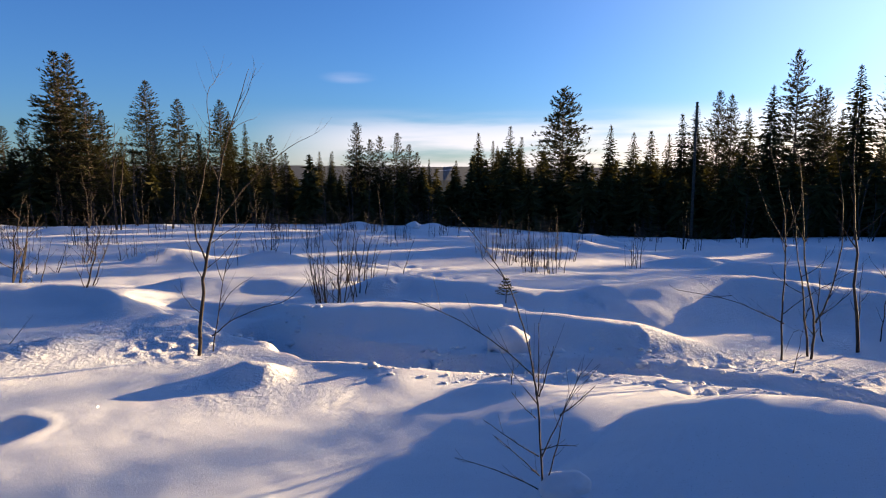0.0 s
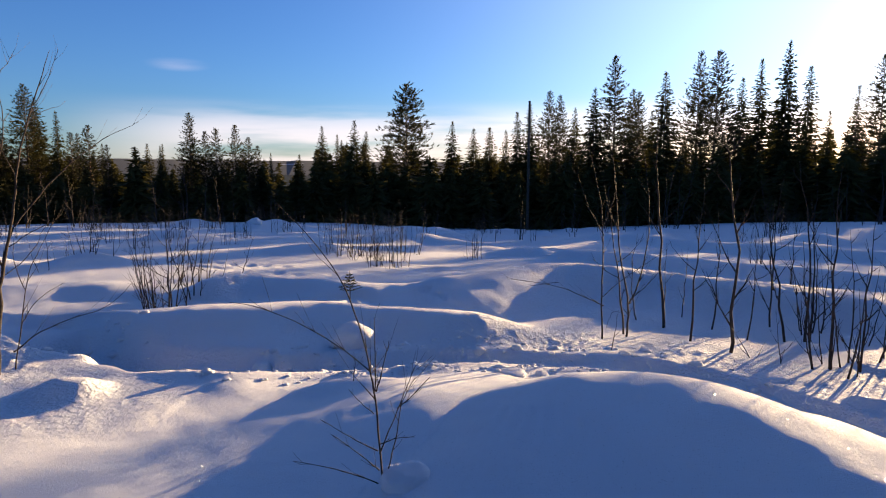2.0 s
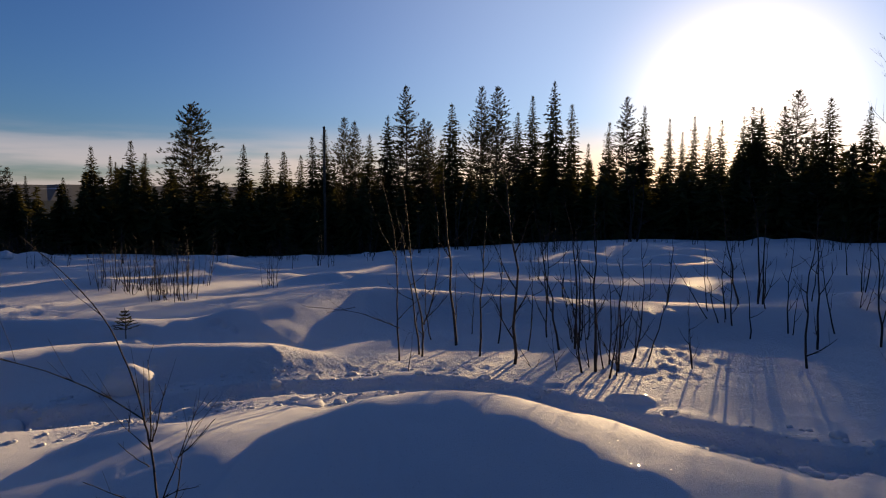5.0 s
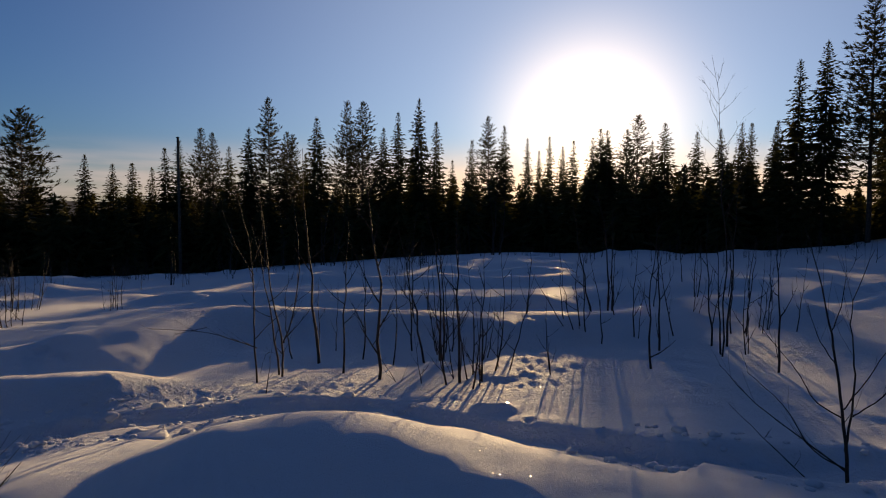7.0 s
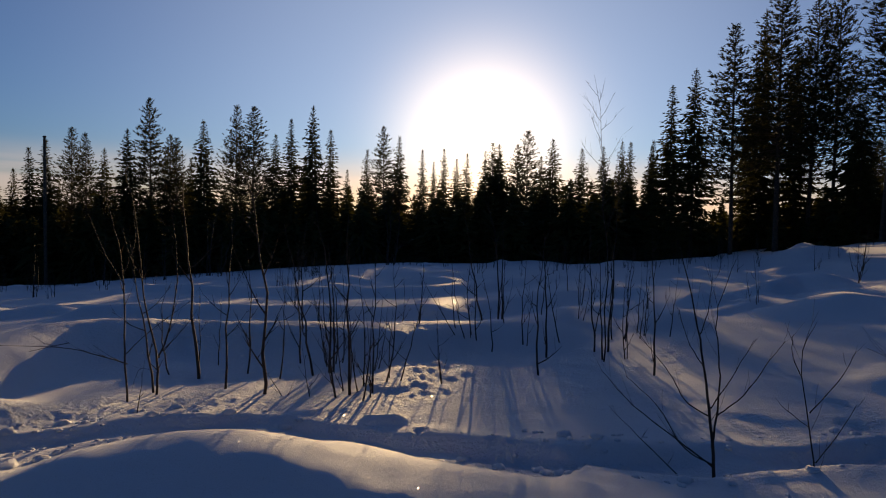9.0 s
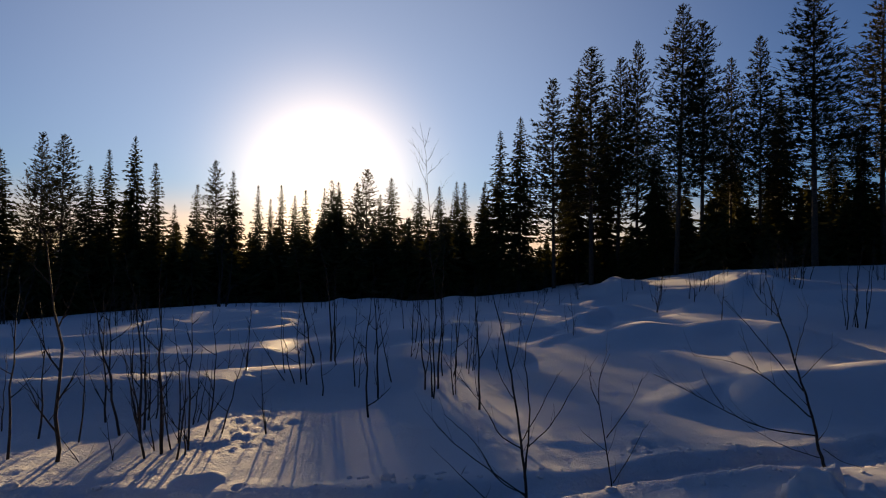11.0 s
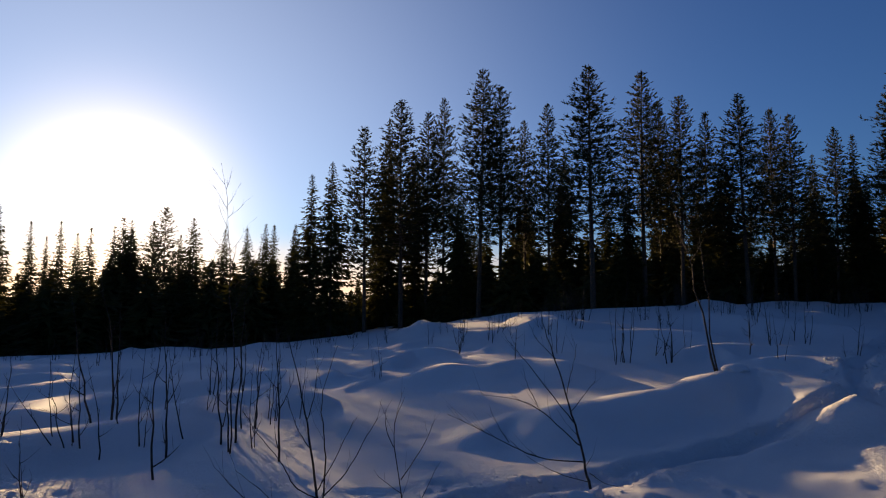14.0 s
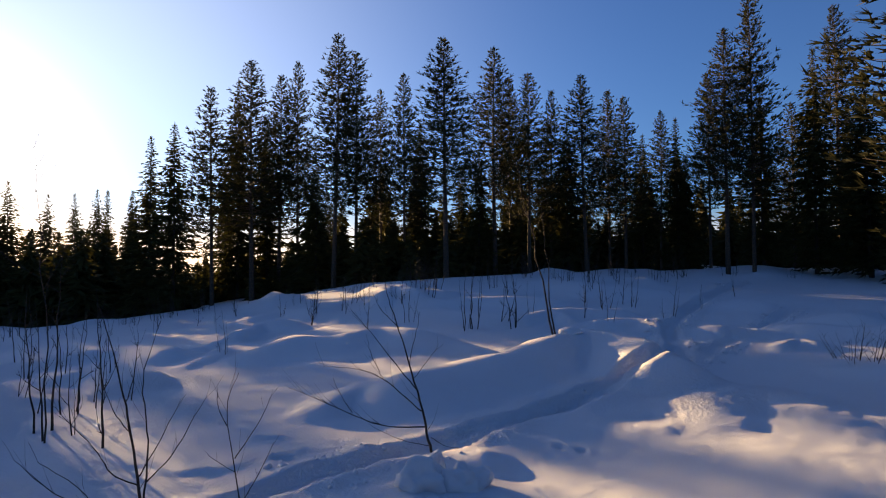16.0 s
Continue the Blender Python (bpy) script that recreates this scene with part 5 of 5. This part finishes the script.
# a thicket of young birches towards the sun
for i in range(20):
    az, dist = shoot_rng.uniform(-72, -40), shoot_rng.uniform(6.6, 11.5)
    x, y = polar(az, dist)
    size = shoot_rng.uniform(0.9, 1.7)
    tagged(copy_thing(shoots[i % 8], pose(x, y, surface(x, y), 0, 0, shoot_rng.uniform(0, 360)) @ Matrix.Diagonal((size * 0.9, size * 0.9, size * 1.1, 1))),
           "thin upright bare birch in a loose thicket", "birch sapling", "birch saplings in the clearing")

# many-stemmed bushes in the open snow
bushes = [birch(shoot_rng.uniform(0.8, 1.2), 0.0, 0.0, 300 + i, 6, 0.42, 0.1, 6 + i, 0.06, 3, 1.0, "birch_bush") for i in range(4)]
for i in range(64):
    az = shoot_rng.uniform(-10, 38) if i < 54 else shoot_rng.uniform(-50, -10)
    dist = shoot_rng.uniform(13, 40)
    x, y = polar(az, dist)
    size = shoot_rng.uniform(0.7, 1.35)
    ob = bushes[i] if i < 4 else copy_thing(bushes[i % 4], Matrix())
    ob.matrix_basis = pose(x, y, surface(x, y), 0, 0, shoot_rng.uniform(0, 360)) @ Matrix.Diagonal((size, size, size, 1))
    tagged(ob, "bare many-stemmed birch bush in the snow", "birch bush", "bare bushes in the clearing")

# bushes along the wood on the higher side
for i in range(30):
    az = shoot_rng.uniform(-128, -66)
    x, y = polar(az, float(spans(az, EDGE)) * shoot_rng.uniform(0.8, 1.06))
    size = shoot_rng.uniform(0.6, 1.5)
    tagged(copy_thing(bushes[i % 4], pose(x, y, surface(x, y), 0, 0, shoot_rng.uniform(0, 360)) @ Matrix.Diagonal((size, size, size, 1))),
           "bare many-stemmed birch bush before dark trees", "birch bush", "bare bushes in the clearing")

# ---- single things in the snow ----
def heap_of_snow(x, y, wide, high, seed, flat=0.0, lumpy=1.0, name="snow_clump", label="rounded clump of snow"):
    """A lump of settled snow, uneven, sunk a little into the ground."""
    bm = bmesh.new()
    bmesh.ops.create_icosphere(bm, subdivisions=4, radius=1.0)
    for v in bm.verts:
        n = noise.noise(v.co * 1.3 + Vector((seed * 7.1, 0, 0))) * 0.28 + noise.noise(v.co * 3.7 + Vector((0, seed * 3.3, 0))) * 0.10 + noise.noise(v.co * 9.0 + Vector((0, 0, seed))) * 0.035
        v.co *= 1 + n * lumpy
        if flat and v.co.z > 1 - flat:
            v.co.z = 1 - flat + (v.co.z - 1 + flat) * 0.25
        v.co.x *= wide
        v.co.y *= wide * 0.8
        v.co.z = v.co.z * high * 0.85 + high * 0.12
    me = bpy.data.meshes.new(name)
    bm.to_mesh(me)
    bm.free()
    me.shade_smooth()
    me.materials.append(SNOW)
    ob = new(name, me)
    ob.matrix_basis = pose(x, y, surface(x, y) - 0.03, 0, 0, seed * 47)
    return tagged(ob, label, "snow clump")


def tree_stump(x, y):
    """A broken stump under a thick round cap of snow, open on one side where a dark core stands for shade."""
    stump = new("tree_stump")
    b = Build()
    # dark core gives the shade of the hollow under the cap
    b.tube([(-0.02, -0.02, -0.25), (-0.02, -0.02, 0.0), (-0.01, -0.01, 0.10)], [0.14, 0.12, 0.10], 14)
    b.out("wood", SPRUCE_BARK, stump, "dark core standing for the shaded hollow under the snow", True)
    bm = bmesh.new()
    bmesh.ops.create_icosphere(bm, subdivisions=4, radius=1.0)
    for v in bm.verts:
        c = v.co.copy()
        v.co *= 1 + 0.16 * noise.noise(c * 1.4 + Vector((4, 0, 0))) + 0.05 * noise.noise(c * 4)
        gap = max(0.0, 1 - math.hypot(c.x + 0.75, c.y + 0.55) / 0.55)
        v.co = Vector((v.co.x * 0.215, v.co.y * 0.19, max(v.co.z, -0.85 + 0.75 * gap) * 0.17 + 0.085))
    me = bpy.data.meshes.new("snow_cap")
    bm.to_mesh(me)
    bm.free()
    me.shade_smooth()
    me.materials.append(SNOW)
    cap = new("snow_cap", me)
    cap.parent = stump
    tagged(cap, "thick rounded cap of snow")
    stump.location = (x, y, surface(x, y) - 0.02)
    return tagged(stump, "snow-capped stump with a dark hollow beneath", "tree stump")


def utility_pole(az, dist, high):
    x, y = polar(az, dist)
    pole = new("utility_pole")
    b = Build()
    b.tube([(0, 0, -0.8), (0, 0, high * 0.5), (0, 0, high)], [0.10, 0.09, 0.075], 12)
    b.out("shaft", POLE_WOOD, pole, soft=True)
    c = Build()
    c.tube([(0, 0, high), (0, 0, high + 0.03), (0, 0, high + 0.07)], [0.11, 0.11, 0.02], 12)
    c.out("cap", SPRUCE_BARK, pole, "weathered dark cap")
    pole.location = (x, y, surface(x, y))
    return tagged(pole, "bare wooden pole standing before the wood", "pole")


def seedling(x, y, high):
    """A little spruce poking out of its snow hummock."""
    rng = random.Random(3)
    tree = new("spruce_seedling")
    t = Build()
    t.tube([(0, 0, -0.15), (0.005, 0, high * 0.5), (0, 0, high)], [0.008, 0.006, 0.002], 5)
    t.out("trunk", SPRUCE_BARK, tree)
    for i in range(6):
        u = 0.3 + 0.11 * i
        for k in range(5):
            a = k * 1.26 + i
            l = high * (0.62 * (1.0 - u) ** 1.3 + 0.03)
            way = Vector((math.cos(a), math.sin(a), 0.25)).normalized()
            b = Build()
            b.tube([Vector((0, 0, u * high)), Vector((0, 0, u * high)) + way * l], [0.003, 0.001], 3)
            for j in range(10):
                p = Vector((0, 0, u * high)) + way * (l * (j + 1) / 10)
                twig_spray(b, rng, p, way, 0.03, 0.006, 4)
            b.out("branch", SPRUCE_GREEN, tree)
    tree.location = (x, y, surface(x, y))
    return tagged(tree, "tiny green spruce poking out of a snow hummock", "spruce seedling")

utility_pole(-21.45, 46.5, 9.2)
seedling(0.84, 8.62, 0.38)
tree_stump(0.66, 6.52)
heap_of_snow(-0.21, 6.33, 0.14, 0.17, 2, 0.0, 0.35)
heap_of_snow(1.80, 5.12, 0.16, 0.08, 3, 0.4, 0.7, label="flat block of snow beside the path")
heap_of_snow(0.61, 3.25, 0.13, 0.12, 4, 0.0, 0.7)
heap_of_snow(3.22, 4.95, 0.16, 0.07, 7, 0.0, 0.7)
heap_of_snow(4.05, 4.71, 0.20, 0.06, 8, 0.0, 0.7)
heap_of_snow(5.72, -0.52, 0.20, 0.25, 9, 0.0, 2.1, label="broken lump of snow at a birch's foot")
heap_of_snow(5.74, -0.90, 0.22, 0.24, 10, 0.0, 2.0, label="broken lump of snow at a birch's foot")
heap_of_snow(6.02, -0.66, 0.13, 0.22, 16, 0.0, 2.2, label="broken lump of snow at a birch's foot")
heap_of_snow(12.45, -4.18, 0.30, 0.12, 11, 0.0, 0.7)
heap_of_snow(29.47, 23.11, 0.55, 0.30, 12, 0.0, 0.7, label="snow-covered boulder at the wood's edge")
heap_of_snow(24.01, -1.49, 0.50, 0.45, 13, 0.0, 0.7, label="snow-covered stump in the clearing")
heap_of_snow(-1.42, 31.14, 0.35, 0.25, 14, 0.0, 0.7)
heap_of_snow(-8.24, 12.21, 0.35, 0.25, 15, 0.0, 0.7, label="sunlit clump of snow among thin shoots")

# ---- broken snow along the path ----
def snow_clods():
    """Small clods thrown up on both sides of the trodden path, joined."""
    rng = random.Random(44)
    bm = bmesh.new()
    bmesh.ops.create_icosphere(bm, subdivisions=2, radius=1.0)
    ball = [v.co.copy() for v in bm.verts]
    faces = [tuple(v.index for v in f.verts) for f in bm.faces]
    bm.free()
    b = Build()
    spots = []
    for (points, width, *_), per in ((TRACKS[0], 36), (TRACKS[1], 26)):
        for (ax, ay), (bx, by) in zip(points, points[1:]):
            run = math.hypot(bx - ax, by - ay)
            thick = per * run * max(0.0, 0.6 + 1.6 * float(grain(ax, ay, 1.2, 61)))
            for _ in range(int(thick + rng.random())):
                u, side = rng.random(), rng.choice((-1, 1)) * width * rng.uniform(0.35, 1.3)
                spots.append((ax + (bx - ax) * u - (by - ay) / run * side, ay + (by - ay) * u + (bx - ax) / run * side))
    heights = snow_height(np.array([p[0] for p in spots]), np.array([p[1] for p in spots]))
    for i, ((x, y), z) in enumerate(zip(spots, heights)):
        size = rng.uniform(0.008, 0.028) if rng.random() < 0.88 else rng.uniform(0.028, 0.06)
        n = len(b.v)
        for v in ball:
            k = size * (1 + 0.5 * noise.noise(v * 1.7 + Vector((i, 0, 0))) + 0.2 * noise.noise(v * 4 + Vector((0, i, 0))))
            b.v.append((x + v.x * k * 1.2, y + v.y * k, float(z) + v.z * k * 0.65 + size * 0.05))
        b.f += [tuple(n + j for j in f) for f in faces]
    return tagged(b.out("snow_clods", SNOW, soft=True), "small broken clods of snow beside the path", "snow clods", kind="stuff")


snow_clods()
